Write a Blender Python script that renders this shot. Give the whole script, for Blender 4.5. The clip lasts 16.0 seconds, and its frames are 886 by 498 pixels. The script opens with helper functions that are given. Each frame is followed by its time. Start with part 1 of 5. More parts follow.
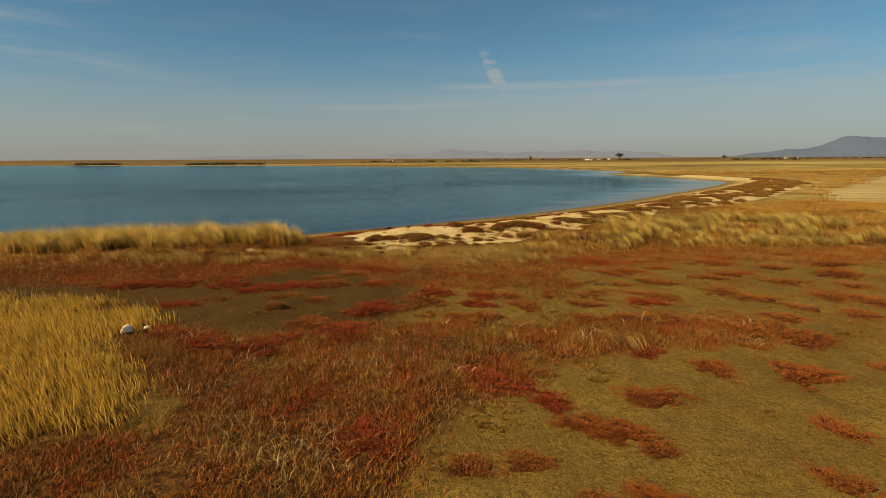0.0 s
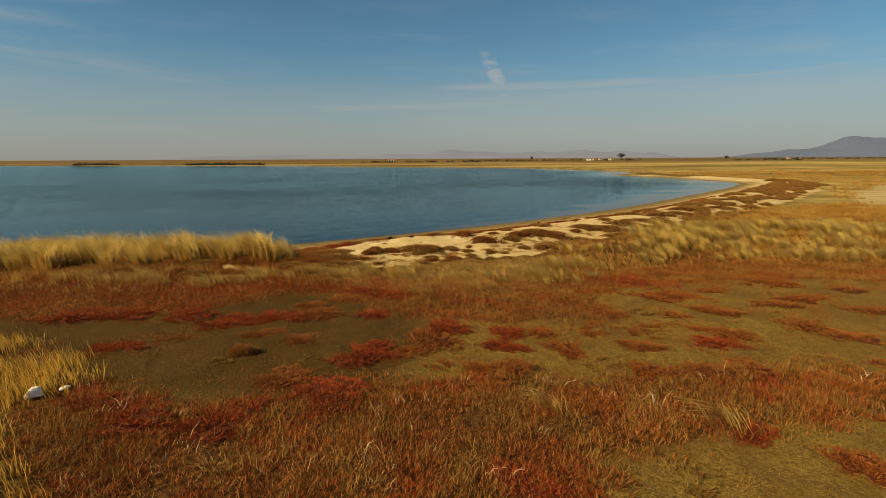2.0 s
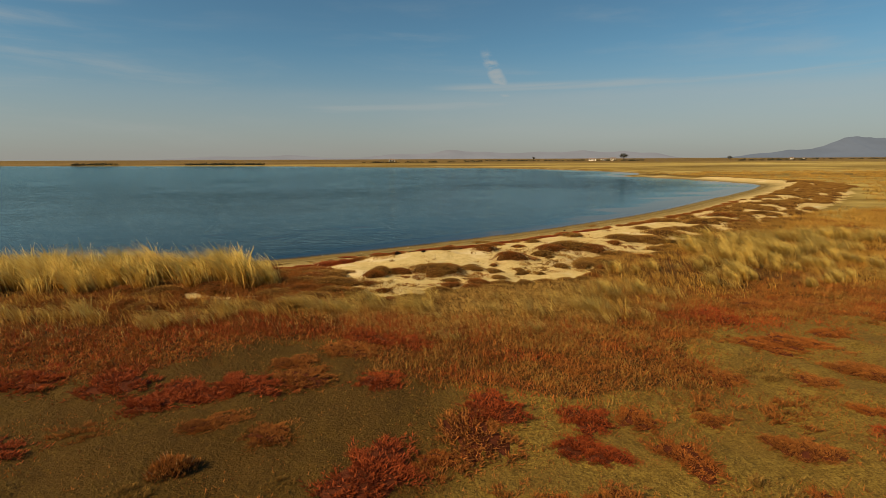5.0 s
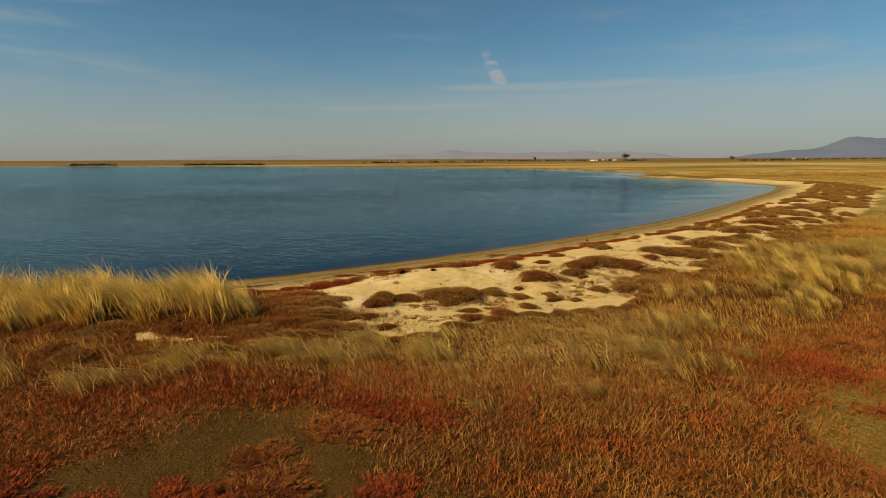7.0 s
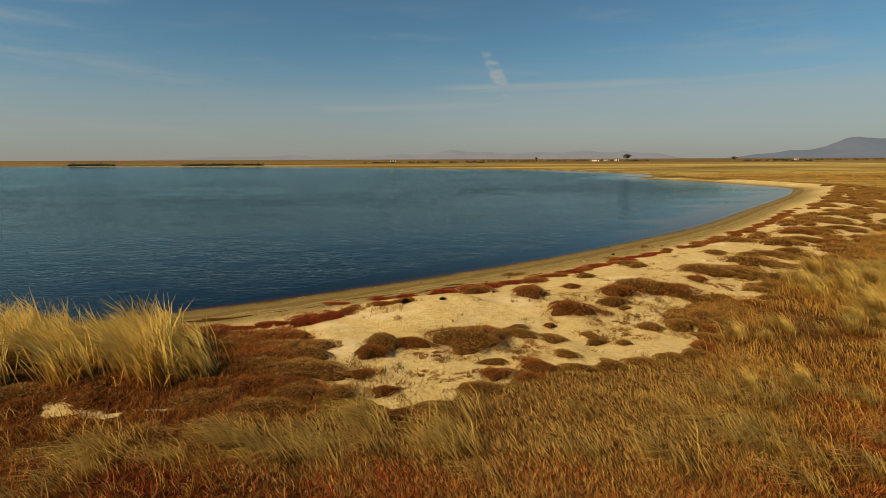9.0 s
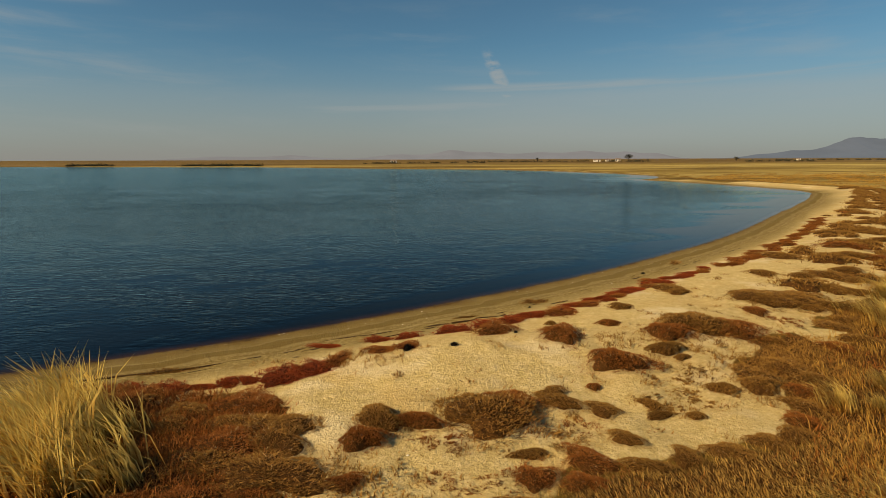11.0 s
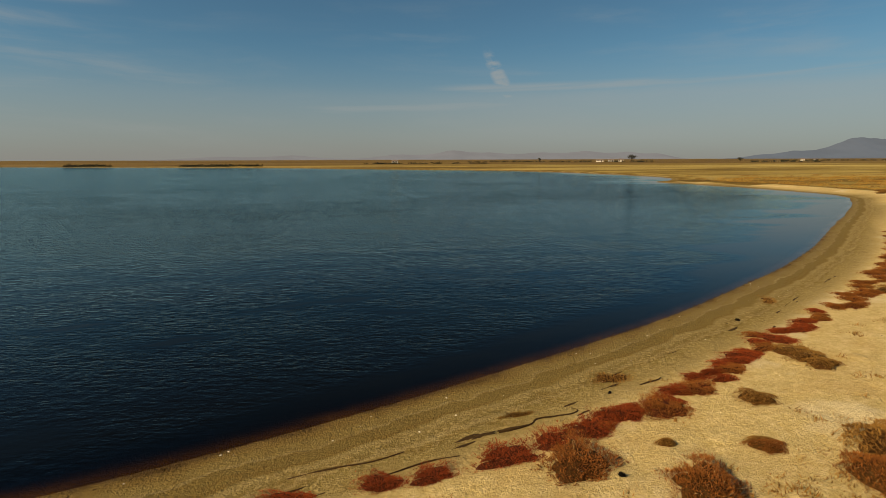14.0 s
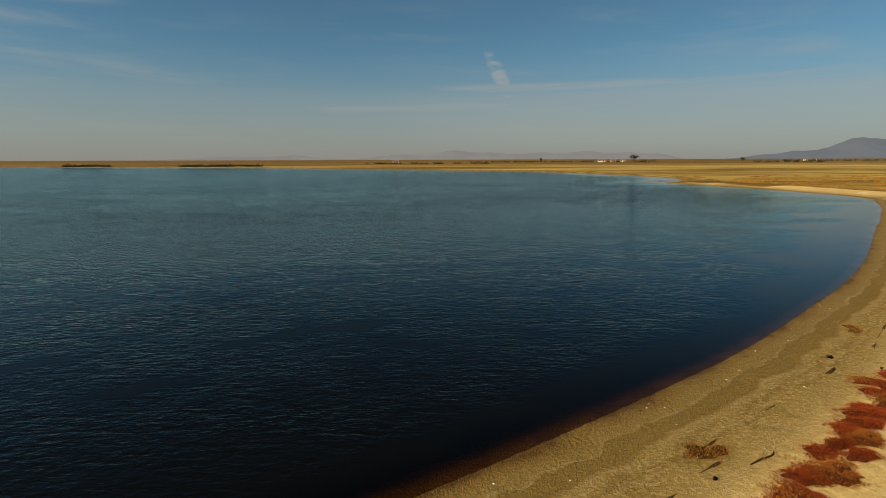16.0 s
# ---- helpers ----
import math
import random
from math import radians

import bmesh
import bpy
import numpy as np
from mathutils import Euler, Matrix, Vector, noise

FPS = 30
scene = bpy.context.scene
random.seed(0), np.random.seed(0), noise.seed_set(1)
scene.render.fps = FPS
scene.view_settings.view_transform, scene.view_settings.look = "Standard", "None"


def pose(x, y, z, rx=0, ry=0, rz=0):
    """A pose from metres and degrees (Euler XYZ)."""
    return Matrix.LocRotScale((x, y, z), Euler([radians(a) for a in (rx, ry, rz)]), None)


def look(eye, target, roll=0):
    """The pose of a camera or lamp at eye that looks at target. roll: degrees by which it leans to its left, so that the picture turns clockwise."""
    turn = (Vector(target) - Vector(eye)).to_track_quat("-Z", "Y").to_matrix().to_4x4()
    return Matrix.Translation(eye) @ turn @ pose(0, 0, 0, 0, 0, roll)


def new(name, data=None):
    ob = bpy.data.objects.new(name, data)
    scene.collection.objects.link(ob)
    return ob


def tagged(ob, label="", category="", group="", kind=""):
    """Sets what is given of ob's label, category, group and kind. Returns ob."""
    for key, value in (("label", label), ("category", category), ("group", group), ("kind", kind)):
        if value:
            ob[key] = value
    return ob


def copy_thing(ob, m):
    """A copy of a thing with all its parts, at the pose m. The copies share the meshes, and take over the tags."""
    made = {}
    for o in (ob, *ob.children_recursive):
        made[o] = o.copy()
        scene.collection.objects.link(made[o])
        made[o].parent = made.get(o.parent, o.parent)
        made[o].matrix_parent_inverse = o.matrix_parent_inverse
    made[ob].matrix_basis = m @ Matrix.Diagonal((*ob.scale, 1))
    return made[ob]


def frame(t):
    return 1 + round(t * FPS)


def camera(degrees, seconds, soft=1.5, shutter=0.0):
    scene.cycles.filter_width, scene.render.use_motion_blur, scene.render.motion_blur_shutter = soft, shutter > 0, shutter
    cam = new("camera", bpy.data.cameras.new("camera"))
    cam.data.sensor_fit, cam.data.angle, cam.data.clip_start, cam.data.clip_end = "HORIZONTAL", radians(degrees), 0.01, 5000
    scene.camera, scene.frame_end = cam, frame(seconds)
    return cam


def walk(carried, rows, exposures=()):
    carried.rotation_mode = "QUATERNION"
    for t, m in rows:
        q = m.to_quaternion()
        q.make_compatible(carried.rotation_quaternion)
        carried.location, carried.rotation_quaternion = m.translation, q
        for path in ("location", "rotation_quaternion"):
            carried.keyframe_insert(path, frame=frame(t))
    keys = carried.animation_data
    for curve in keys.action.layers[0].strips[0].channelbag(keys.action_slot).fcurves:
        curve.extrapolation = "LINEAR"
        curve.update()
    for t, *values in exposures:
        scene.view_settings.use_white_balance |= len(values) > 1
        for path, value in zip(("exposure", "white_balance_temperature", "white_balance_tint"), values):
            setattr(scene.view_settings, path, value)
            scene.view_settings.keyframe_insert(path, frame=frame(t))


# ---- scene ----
cam = camera(80.0, 16.0, soft=0.5)
# seconds, x, y, z, yaw, pitch, roll
ROWS = [
    (0, -0.832, 2.754, 3.173, -4.27, -9.75, 0.27),
    (0.5, -0.820, 3.344, 3.190, -4.26, -9.75, 0.27),
    (1, -0.824, 4.046, 3.205, -4.24, -9.74, 0.27),
    (1.5, -0.855, 4.745, 3.212, -4.23, -9.74, 0.26),
    (2, -0.908, 5.335, 3.202, -4.21, -9.73, 0.26),
    (2.5, -0.976, 5.876, 3.183, -4.20, -9.73, 0.26),
    (3, -1.036, 6.399, 3.166, -4.19, -9.72, 0.25),
    (3.5, -1.085, 6.944, 3.157, -4.17, -9.72, 0.25),
    (4, -1.121, 7.512, 3.157, -4.16, -9.71, 0.25),
    (6.5, -1.337, 10.670, 3.203, -4.09, -9.69, 0.23),
    (7, -1.367, 11.304, 3.220, -4.08, -9.69, 0.23),
    (7.5, -1.390, 11.952, 3.244, -4.06, -9.68, 0.23),
    (8, -1.408, 12.598, 3.271, -4.05, -9.68, 0.22),
    (8.5, -1.421, 13.232, 3.302, -4.03, -9.68, 0.22),
    (9, -1.426, 13.843, 3.331, -4.02, -9.67, 0.22),
    (11.5, -1.474, 16.896, 3.567, -3.95, -9.66, 0.20),
    (12, -1.496, 17.645, 3.595, -3.93, -9.65, 0.20),
    (12.5, -1.531, 18.426, 3.618, -3.92, -9.65, 0.19),
    (13, -1.577, 19.217, 3.633, -3.90, -9.65, 0.19),
    (13.5, -1.636, 19.998, 3.646, -3.89, -9.65, 0.18),
    (14, -1.710, 20.698, 3.672, -3.87, -9.64, 0.18),
    (14.5, -1.796, 21.343, 3.691, -3.86, -9.64, 0.18),
    (15, -1.894, 21.935, 3.703, -3.84, -9.64, 0.17),
    (15.5, -2.009, 22.477, 3.711, -3.83, -9.64, 0.17),
    (16, -2.112, 22.978, 3.721, -3.81, -9.64, 0.17),
]
walk(cam, [(t, pose(x, y, z, 90 + pitch, roll, yaw)) for t, x, y, z, yaw, pitch, roll in ROWS],
     exposures=[(0, 0.34, 8300, 12), (4, 0.34, 8300, 12), (9, 0.26, 8300, 12), (12, 0.13, 8300, 12), (14.5, 0.10, 8300, 12), (16, 0.16, 8300, 12)])

# ---- world and sun ----
SUN_EL, SUN_AZ = radians(33), radians(250)      # azimuth clockwise from +y
SUN_DIR = Vector((math.sin(SUN_AZ) * math.cos(SUN_EL), math.cos(SUN_AZ) * math.cos(SUN_EL), math.sin(SUN_EL)))
WATER_Z = -0.2


class Nodes:
    """Short hand for node trees."""

    def __init__(self, tree):
        self.t = tree
        tree.nodes.clear()

    def add(self, kind, **kw):
        n = self.t.nodes.new(kind)
        for k, v in kw.items():
            if k in n.inputs:
                n.inputs[k].default_value = v
        return n

    def link(self, a, b):
        self.t.links.new(a, b)

    def put(self, v, sock):
        if isinstance(v, bpy.types.NodeSocket):
            self.link(v, sock)
        elif isinstance(v, (tuple, list)) and len(v) == 3 and len(sock.default_value) == 4:
            sock.default_value = (*v, 1)
        else:
            sock.default_value = v

    def math(self, op, a, b=0.0, c=0.0, clamp=False):
        n = self.t.nodes.new("ShaderNodeMath")
        n.operation, n.use_clamp = op, clamp
        for i, v in enumerate((a, b, c)):
            self.put(v, n.inputs[i])
        return n.outputs[0]

    def mix(self, f, a, b, blend="MIX"):
        n = self.t.nodes.new("ShaderNodeMix")
        n.data_type, n.blend_type = "RGBA", blend
        self.put(f, n.inputs[0])
        self.put(a, n.inputs[6])
        self.put(b, n.inputs[7])
        return n.outputs[2]

    def ramp(self, v, *stops):
        n = self.t.nodes.new("ShaderNodeValToRGB")
        el = n.color_ramp.elements
        while len(el) < len(stops):
            el.new(0.5)
        for e, (p, c) in zip(el, stops):
            e.position = p
            e.color = (*c, 1) if isinstance(c, tuple) else (c, c, c, 1)
        self.put(v, n.inputs[0])
        return n.outputs[0]

    def step(self, v, lo, hi):
        n = self.t.nodes.new("ShaderNodeMapRange")
        n.interpolation_type = "SMOOTHSTEP"
        self.put(v, n.inputs[0])
        n.inputs[1].default_value, n.inputs[2].default_value = lo, hi
        return n.outputs[0]

    def coords(self, scale=(1, 1, 1), turn=0.0, kind="Object", shift=(0, 0, 0)):
        tc = self.t.nodes.new("ShaderNodeTexCoord")
        m = self.t.nodes.new("ShaderNodeMapping")
        m.inputs["Scale"].default_value = scale
        m.inputs["Location"].default_value = shift
        m.inputs["Rotation"].default_value = (0, 0, turn)
        self.link(tc.outputs[kind], m.inputs[0])
        return m.outputs[0]

    def noise(self, co, scale, detail=4.0, rough=0.55, distort=0.0):
        n = self.add("ShaderNodeTexNoise")
        self.link(co, n.inputs["Vector"])
        for k, v in (("Scale", scale), ("Detail", detail), ("Roughness", rough), ("Distortion", distort)):
            n.inputs[k].default_value = v
        return n.outputs[0]

    def bump(self, h, strength, dist):
        n = self.add("ShaderNodeBump", Strength=strength, Distance=dist)
        self.link(h, n.inputs["Height"])
        return n.outputs[0]


world = bpy.data.worlds.new("sky")
scene.world = world
world.use_nodes = True
w = Nodes(world.node_tree)
sky = w.t.nodes.new("ShaderNodeTexSky")
sky.sky_type, sky.sun_disc = "NISHITA", False
sky.sun_elevation, sky.sun_rotation = SUN_EL, SUN_AZ
sky.altitude, sky.air_density, sky.dust_density, sky.ozone_density = 10, 0.8, 0.5, 2.0
# thin high cloud in long streaks, laid out over the direction of the sky
gen = w.t.nodes.new("ShaderNodeTexCoord").outputs["Generated"]
sep = w.t.nodes.new("ShaderNodeSeparateXYZ")
w.link(gen, sep.inputs[0])
el = sep.outputs[2]
az = w.math("ARCTAN2", sep.outputs[0], sep.outputs[1])
flat = w.t.nodes.new("ShaderNodeCombineXYZ")
w.link(az, flat.inputs[0])
w.link(w.math("MULTIPLY_ADD", az, 0.05, w.math("MULTIPLY", el, 7.0)), flat.inputs[1])
n1 = w.noise(flat.outputs[0], 2.6, 7, 0.6, 0.3)
flat2 = w.t.nodes.new("ShaderNodeCombineXYZ")
w.link(az, flat2.inputs[0])
w.link(w.math("MULTIPLY", el, 3.0), flat2.inputs[1])
n2 = w.noise(flat2.outputs[0], 1.3, 3, 0.5)
streak = w.math("MULTIPLY", w.step(n1, 0.47, 0.78), w.step(n2, 0.35, 0.7))
band = w.math("MULTIPLY", w.step(el, 0.02, 0.09), w.math("SUBTRACT", 1.0, w.step(el, 0.11, 0.34)))
veil = w.math("MULTIPLY", streak, w.math("MULTIPLY_ADD", band, 0.55, 0.16))
# one small torn wisp
dx = w.math("SUBTRACT", w.math("ADD", az, w.math("MULTIPLY", w.math("SUBTRACT", el, 0.145), 0.5)), 0.170)
dy = w.math("SUBTRACT", el, 0.145)
n3 = w.noise(flat2.outputs[0], 18, 5, 0.6, 0.8)
r2 = w.math("ADD", w.math("POWER", w.math("DIVIDE", dx, 0.016), 2.0), w.math("POWER", w.math("DIVIDE", dy, 0.05), 2.0))
wisp = w.math("MULTIPLY", w.math("SUBTRACT", 1.0, w.step(r2, 0.1, 1.3)), w.step(n3, 0.34, 0.66))
# long thin streaks low in the east, and a few high in the west
flat3 = w.t.nodes.new("ShaderNodeCombineXYZ")
w.link(w.math("MULTIPLY", az, 1.6), flat3.inputs[0])
w.link(w.math("MULTIPLY_ADD", az, -0.5, w.math("MULTIPLY", el, 34.0)), flat3.inputs[1])
n4 = w.noise(flat3.outputs[0], 1.5, 6, 0.6, 0.4)


def stripe(centre, half, a0, a1, slope=0.0):
    off = w.math("DIVIDE", w.math("SUBTRACT", w.math("MULTIPLY_ADD", az, -slope, el), centre), half)
    return w.math("MULTIPLY", w.step(w.math("ABSOLUTE", off), 1.0, 0.1), w.math("MULTIPLY", w.step(az, a0, a0 + 0.15), w.step(az, a1, a1 - 0.15)))


low = w.math("ADD", w.math("MULTIPLY", stripe(0.125, 0.011, 0.0, 0.95, 0.006), 0.5), w.math("MULTIPLY", stripe(0.096, 0.022, -0.25, 0.9, 0.01), 0.40))
high = w.math("ADD", stripe(0.252, 0.016, -0.95, -0.42, 0.03), w.math("MULTIPLY", stripe(0.275, 0.010, 0.0, 0.35, 0.02), 0.5))
streaks = w.math("MULTIPLY", w.math("ADD", low, w.math("MULTIPLY", high, 0.45)), w.step(n4, 0.30, 0.60))
sheet = w.math("MULTIPLY", w.math("MULTIPLY", w.step(el, 0.135, 0.105), w.step(el, 0.0, 0.05)), w.math("MULTIPLY_ADD", w.step(az, -0.1, 0.3), 0.30, 0.12))
veil = w.math("ADD", veil, w.math("MULTIPLY", sheet, w.math("MULTIPLY_ADD", n1, 0.8, 0.4)))
veil = w.math("MAXIMUM", veil, streaks)
cover = w.math("MAXIMUM", veil, w.math("MULTIPLY", wisp, 0.62), clamp=True)
haze = w.math("SUBTRACT", 1.0, w.step(el, -0.03, 0.21))
blue = w.mix(1.0, sky.outputs[0], (0.53, 1.00, 1.15), "MULTIPLY")
col = w.mix(w.math("MULTIPLY", haze, 0.85), blue, (3.5, 3.55, 4.0))
col = w.mix(cover, col, (4.4, 5.2, 6.0))
bg = w.add("ShaderNodeBackground", Strength=0.064)
w.link(col, bg.inputs[0])
w.link(bg.outputs[0], w.add("ShaderNodeOutputWorld").inputs[0])

sun = new("sun", bpy.data.lights.new("sun", "SUN"))
sun.data.energy, sun.data.angle, sun.data.color = 5.0, radians(0.6), (1.0, 0.79, 0.48)
sun.matrix_world = look(SUN_DIR * 50, (0, 0, 0))


# ---- materials ----
def material(name):
    m = bpy.data.materials.new(name)
    m.use_nodes = True
    n = Nodes(m.node_tree)
    out = n.add("ShaderNodeOutputMaterial")
    return m, n, out


def attr(n, name):
    a = n.t.nodes.new("ShaderNodeAttribute")
    a.attribute_name = name
    return a


def plant_material(name, dark, light, base, tip_h=0.3, rough=0.75, see=0.25, drift=0.5, clumps=7.0):
    """Stalks and leaves: a tone for each island, slow drift over the ground, the foot a darker brown with the shade
    among the stems put in its colour.
    """
    m, n, out = material(name)
    g = n.t.nodes.new("ShaderNodeNewGeometry")
    pos = n.coords()
    slow = n.noise(pos, drift, 3, 0.6)
    clump = n.step(n.noise(pos, clumps, 3, 0.65), 0.36, 0.64)
    tone = n.math("ADD", n.math("MULTIPLY", g.outputs["Random Per Island"], 0.46), n.math("ADD", n.math("MULTIPLY", n.step(slow, 0.35, 0.65), 0.20), n.math("MULTIPLY", clump, 0.34)))
    c = n.mix(tone, tuple(v * 0.8 for v in dark), tuple(min(0.95, v * 1.12) for v in light))
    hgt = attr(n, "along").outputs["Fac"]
    # the foot is darkened in colour, as by shade among the stems
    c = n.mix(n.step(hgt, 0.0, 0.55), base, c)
    p = n.add("ShaderNodeBsdfPrincipled", Roughness=rough)
    p.inputs["Specular IOR Level"].default_value = 0.2
    n.link(c, p.inputs["Base Color"])
    tr = n.add("ShaderNodeBsdfTranslucent")
    n.link(c, tr.inputs[0])
    mx = n.add("ShaderNodeMixShader", Fac=see)
    n.link(p.outputs[0], mx.inputs[1])
    n.link(tr.outputs[0], mx.inputs[2])
    n.link(mx.outputs[0], out.inputs[0])
    return m


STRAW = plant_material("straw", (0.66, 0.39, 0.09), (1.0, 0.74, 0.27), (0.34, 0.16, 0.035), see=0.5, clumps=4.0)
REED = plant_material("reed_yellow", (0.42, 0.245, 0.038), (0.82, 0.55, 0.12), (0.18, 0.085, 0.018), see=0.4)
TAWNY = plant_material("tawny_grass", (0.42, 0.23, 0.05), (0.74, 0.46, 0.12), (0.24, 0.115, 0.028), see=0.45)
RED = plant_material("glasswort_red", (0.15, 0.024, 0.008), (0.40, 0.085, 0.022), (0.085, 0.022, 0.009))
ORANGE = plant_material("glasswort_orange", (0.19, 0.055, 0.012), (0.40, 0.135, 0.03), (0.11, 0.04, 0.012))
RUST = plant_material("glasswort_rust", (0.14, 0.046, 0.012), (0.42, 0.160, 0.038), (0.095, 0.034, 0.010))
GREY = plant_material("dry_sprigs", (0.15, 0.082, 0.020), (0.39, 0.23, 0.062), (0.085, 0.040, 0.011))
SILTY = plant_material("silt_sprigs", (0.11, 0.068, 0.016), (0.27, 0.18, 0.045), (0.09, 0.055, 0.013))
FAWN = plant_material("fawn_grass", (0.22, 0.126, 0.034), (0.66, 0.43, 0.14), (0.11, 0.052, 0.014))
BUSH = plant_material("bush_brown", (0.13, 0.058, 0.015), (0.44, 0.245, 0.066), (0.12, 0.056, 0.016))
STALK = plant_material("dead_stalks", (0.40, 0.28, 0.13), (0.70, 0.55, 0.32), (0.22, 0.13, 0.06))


def plain(name, colour, rough=0.8, grain=20.0, depth=0.004, amount=0.35):
    m, n, out = material(name)
    co = n.coords()
    f = n.noise(co, grain, 5, 0.6)
    s = n.noise(co, grain * 0.12, 3, 0.5)
    k = n.math("ADD", n.math("MULTIPLY", f, 0.6), n.math("MULTIPLY", s, 0.4))
    c = n.mix(n.step(k, 0.3, 0.7), tuple(v * (1 - amount) for v in colour), tuple(min(1, v * (1 + amount)) for v in colour))
    p = n.add("ShaderNodeBsdfPrincipled", Roughness=rough)
    p.inputs["Specular IOR Level"].default_value = 0.1 if rough > 0.65 else 0.4
    n.link(c, p.inputs["Base Color"])
    n.link(n.bump(f, 0.6, depth), p.inputs["Normal"])
    n.link(p.outputs[0], out.inputs[0])
    return m


MAT_BROWN = plain("bush_mat", (0.075, 0.034, 0.010), 0.95, 30, 0.02)
MAT_RED = plain("glasswort_mat", (0.085, 0.022, 0.010), 0.95, 30, 0.02)
BLACK = plain("black_wrack_shade", (0.010, 0.008, 0.007), 0.7, 30, 0.01)
WRACK = plain("brown_wrack", (0.06, 0.035, 0.015), 0.9, 40, 0.01)
WHITE = plain("white_shell", (0.80, 0.76, 0.68), 0.6, 12, 0.002, 0.1)
PLASTER = plain("white_plaster", (0.80, 0.78, 0.74), 0.85, 3, 0.003, 0.08)
ROOF = plain("grey_roof", (0.22, 0.17, 0.14), 0.85, 4, 0.01)
GLASS_DARK = plain("dark_pane", (0.03, 0.035, 0.04), 0.2, 2, 0.001)
FAR_LEAF = plain("far_leaves", (0.045, 0.045, 0.03), 0.9, 2, 0.05)
BARK = plain("bark", (0.08, 0.06, 0.045), 0.9, 8, 0.01)


def ground_material():
    m, n, out = material("ground")
    co = n.coords()
    a = attr(n, "cover").outputs["Color"]
    sp = n.t.nodes.new("ShaderNodeSeparateColor")
    n.link(a, sp.inputs[0])
    sand_m, veg_m, wet_m = sp.outputs[0], sp.outputs[1], sp.outputs[2]
    b = attr(n, "fields").outputs["Color"]
    sq = n.t.nodes.new("ShaderNodeSeparateColor")
    n.link(b, sq.inputs[0])
    far_m, stub_m, dark_m = sq.outputs[0], sq.outputs[1], sq.outputs[2]
    fine = n.noise(co, 38, 6, 0.7)
    mid = n.noise(co, 6, 5, 0.6)
    big = n.noise(co, 0.8, 4, 0.55)
    huge = n.noise(co, 0.16, 4, 0.6)
    # bare silt with a thin film of algae
    mud = n.mix(n.step(mid, 0.3, 0.7), (0.15, 0.098, 0.020), (0.225, 0.150, 0.036))
    crumb = n.noise(co, 15, 3, 0.7)
    mud = n.mix(n.math("MULTIPLY", n.step(crumb, 0.50, 0.62), 0.5), mud, (0.30, 0.205, 0.05))
    mud = n.mix(n.math("MULTIPLY", n.step(crumb, 0.47, 0.36), 0.55), mud, (0.085, 0.05, 0.013))
    mud = n.mix(n.math("MULTIPLY", n.step(fine, 0.50, 0.66), 0.8), mud, (0.36, 0.25, 0.060))
    mud = n.mix(n.math("MULTIPLY", n.step(fine, 0.48, 0.36), 0.7), mud, (0.075, 0.043, 0.012))
    mud = n.mix(n.math("MULTIPLY", n.step(big, 0.35, 0.65), 0.55), mud, (0.135, 0.08, 0.022))
    mud = n.mix(n.math("MULTIPLY", dark_m, 0.80), mud, (0.050, 0.026, 0.007))
    # litter and soil below the plants
    tuft = n.noise(co, 11, 4, 0.7)
    soil = n.mix(n.step(tuft, 0.38, 0.62), (0.035, 0.015, 0.005), (0.16, 0.075, 0.020))
    soil = n.mix(n.math("MULTIPLY", n.step(mid, 0.35, 0.65), 0.4), soil, (0.10, 0.045, 0.013))
    base = n.mix(n.step(n.math("ADD", veg_m, n.math("MULTIPLY", n.math("SUBTRACT", mid, 0.5), 0.8)), 0.3, 0.7), mud, soil)
    # shelly sand
    sand = n.mix(n.step(mid, 0.25, 0.75), (0.50, 0.385, 0.165), (0.64, 0.52, 0.265))
    grit = n.noise(co, 17, 4, 0.75)
    sand = n.mix(n.math("MULTIPLY", n.step(grit, 0.50, 0.62), 0.32), sand, (0.86, 0.71, 0.42))
    sand = n.mix(n.math("MULTIPLY", n.step(grit, 0.46, 0.36), 0.38), sand, (0.39, 0.245, 0.085))
    sand = n.mix(n.math("MULTIPLY", n.step(big, 0.45, 0.75), 0.45), sand, (0.53, 0.355, 0.14))
    sand = n.mix(n.math("MULTIPLY", n.step(n.noise(co, 0.55, 4, 0.6), 0.52, 0.68), 0.6), sand, (0.74, 0.66, 0.46))
    shells = n.add("ShaderNodeTexVoronoi", Scale=26.0)
    n.link(co, shells.inputs["Vector"])
    dot = n.math("MULTIPLY", n.math("LESS_THAN", shells.outputs["Distance"], 0.16), n.step(mid, 0.5, 0.62))
    sand = n.mix(n.math("MULTIPLY", dot, 0.8), sand, (0.80, 0.72, 0.54))
    # damp foreshore, drawn out in bands along the water
    edge = attr(n, "shore").outputs["Fac"]
    wob = n.math("ADD", edge, n.math("MULTIPLY", n.math("SUBTRACT", big, 0.5), 0.30))
    lines = n.add("ShaderNodeTexNoise", Scale=1.0, Detail=3.0)
    cmb = n.t.nodes.new("ShaderNodeCombineXYZ")
    n.link(n.math("MULTIPLY", wob, 12.0), cmb.inputs[0])
    n.link(n.math("MULTIPLY", huge, 3.0), cmb.inputs[1])
    n.link(cmb.outputs[0], lines.inputs["Vector"])
    wob2 = n.math("ADD", wob, n.math("MULTIPLY", n.math("SUBTRACT", n.noise(co, 3.0, 4, 0.6), 0.5), 0.06))
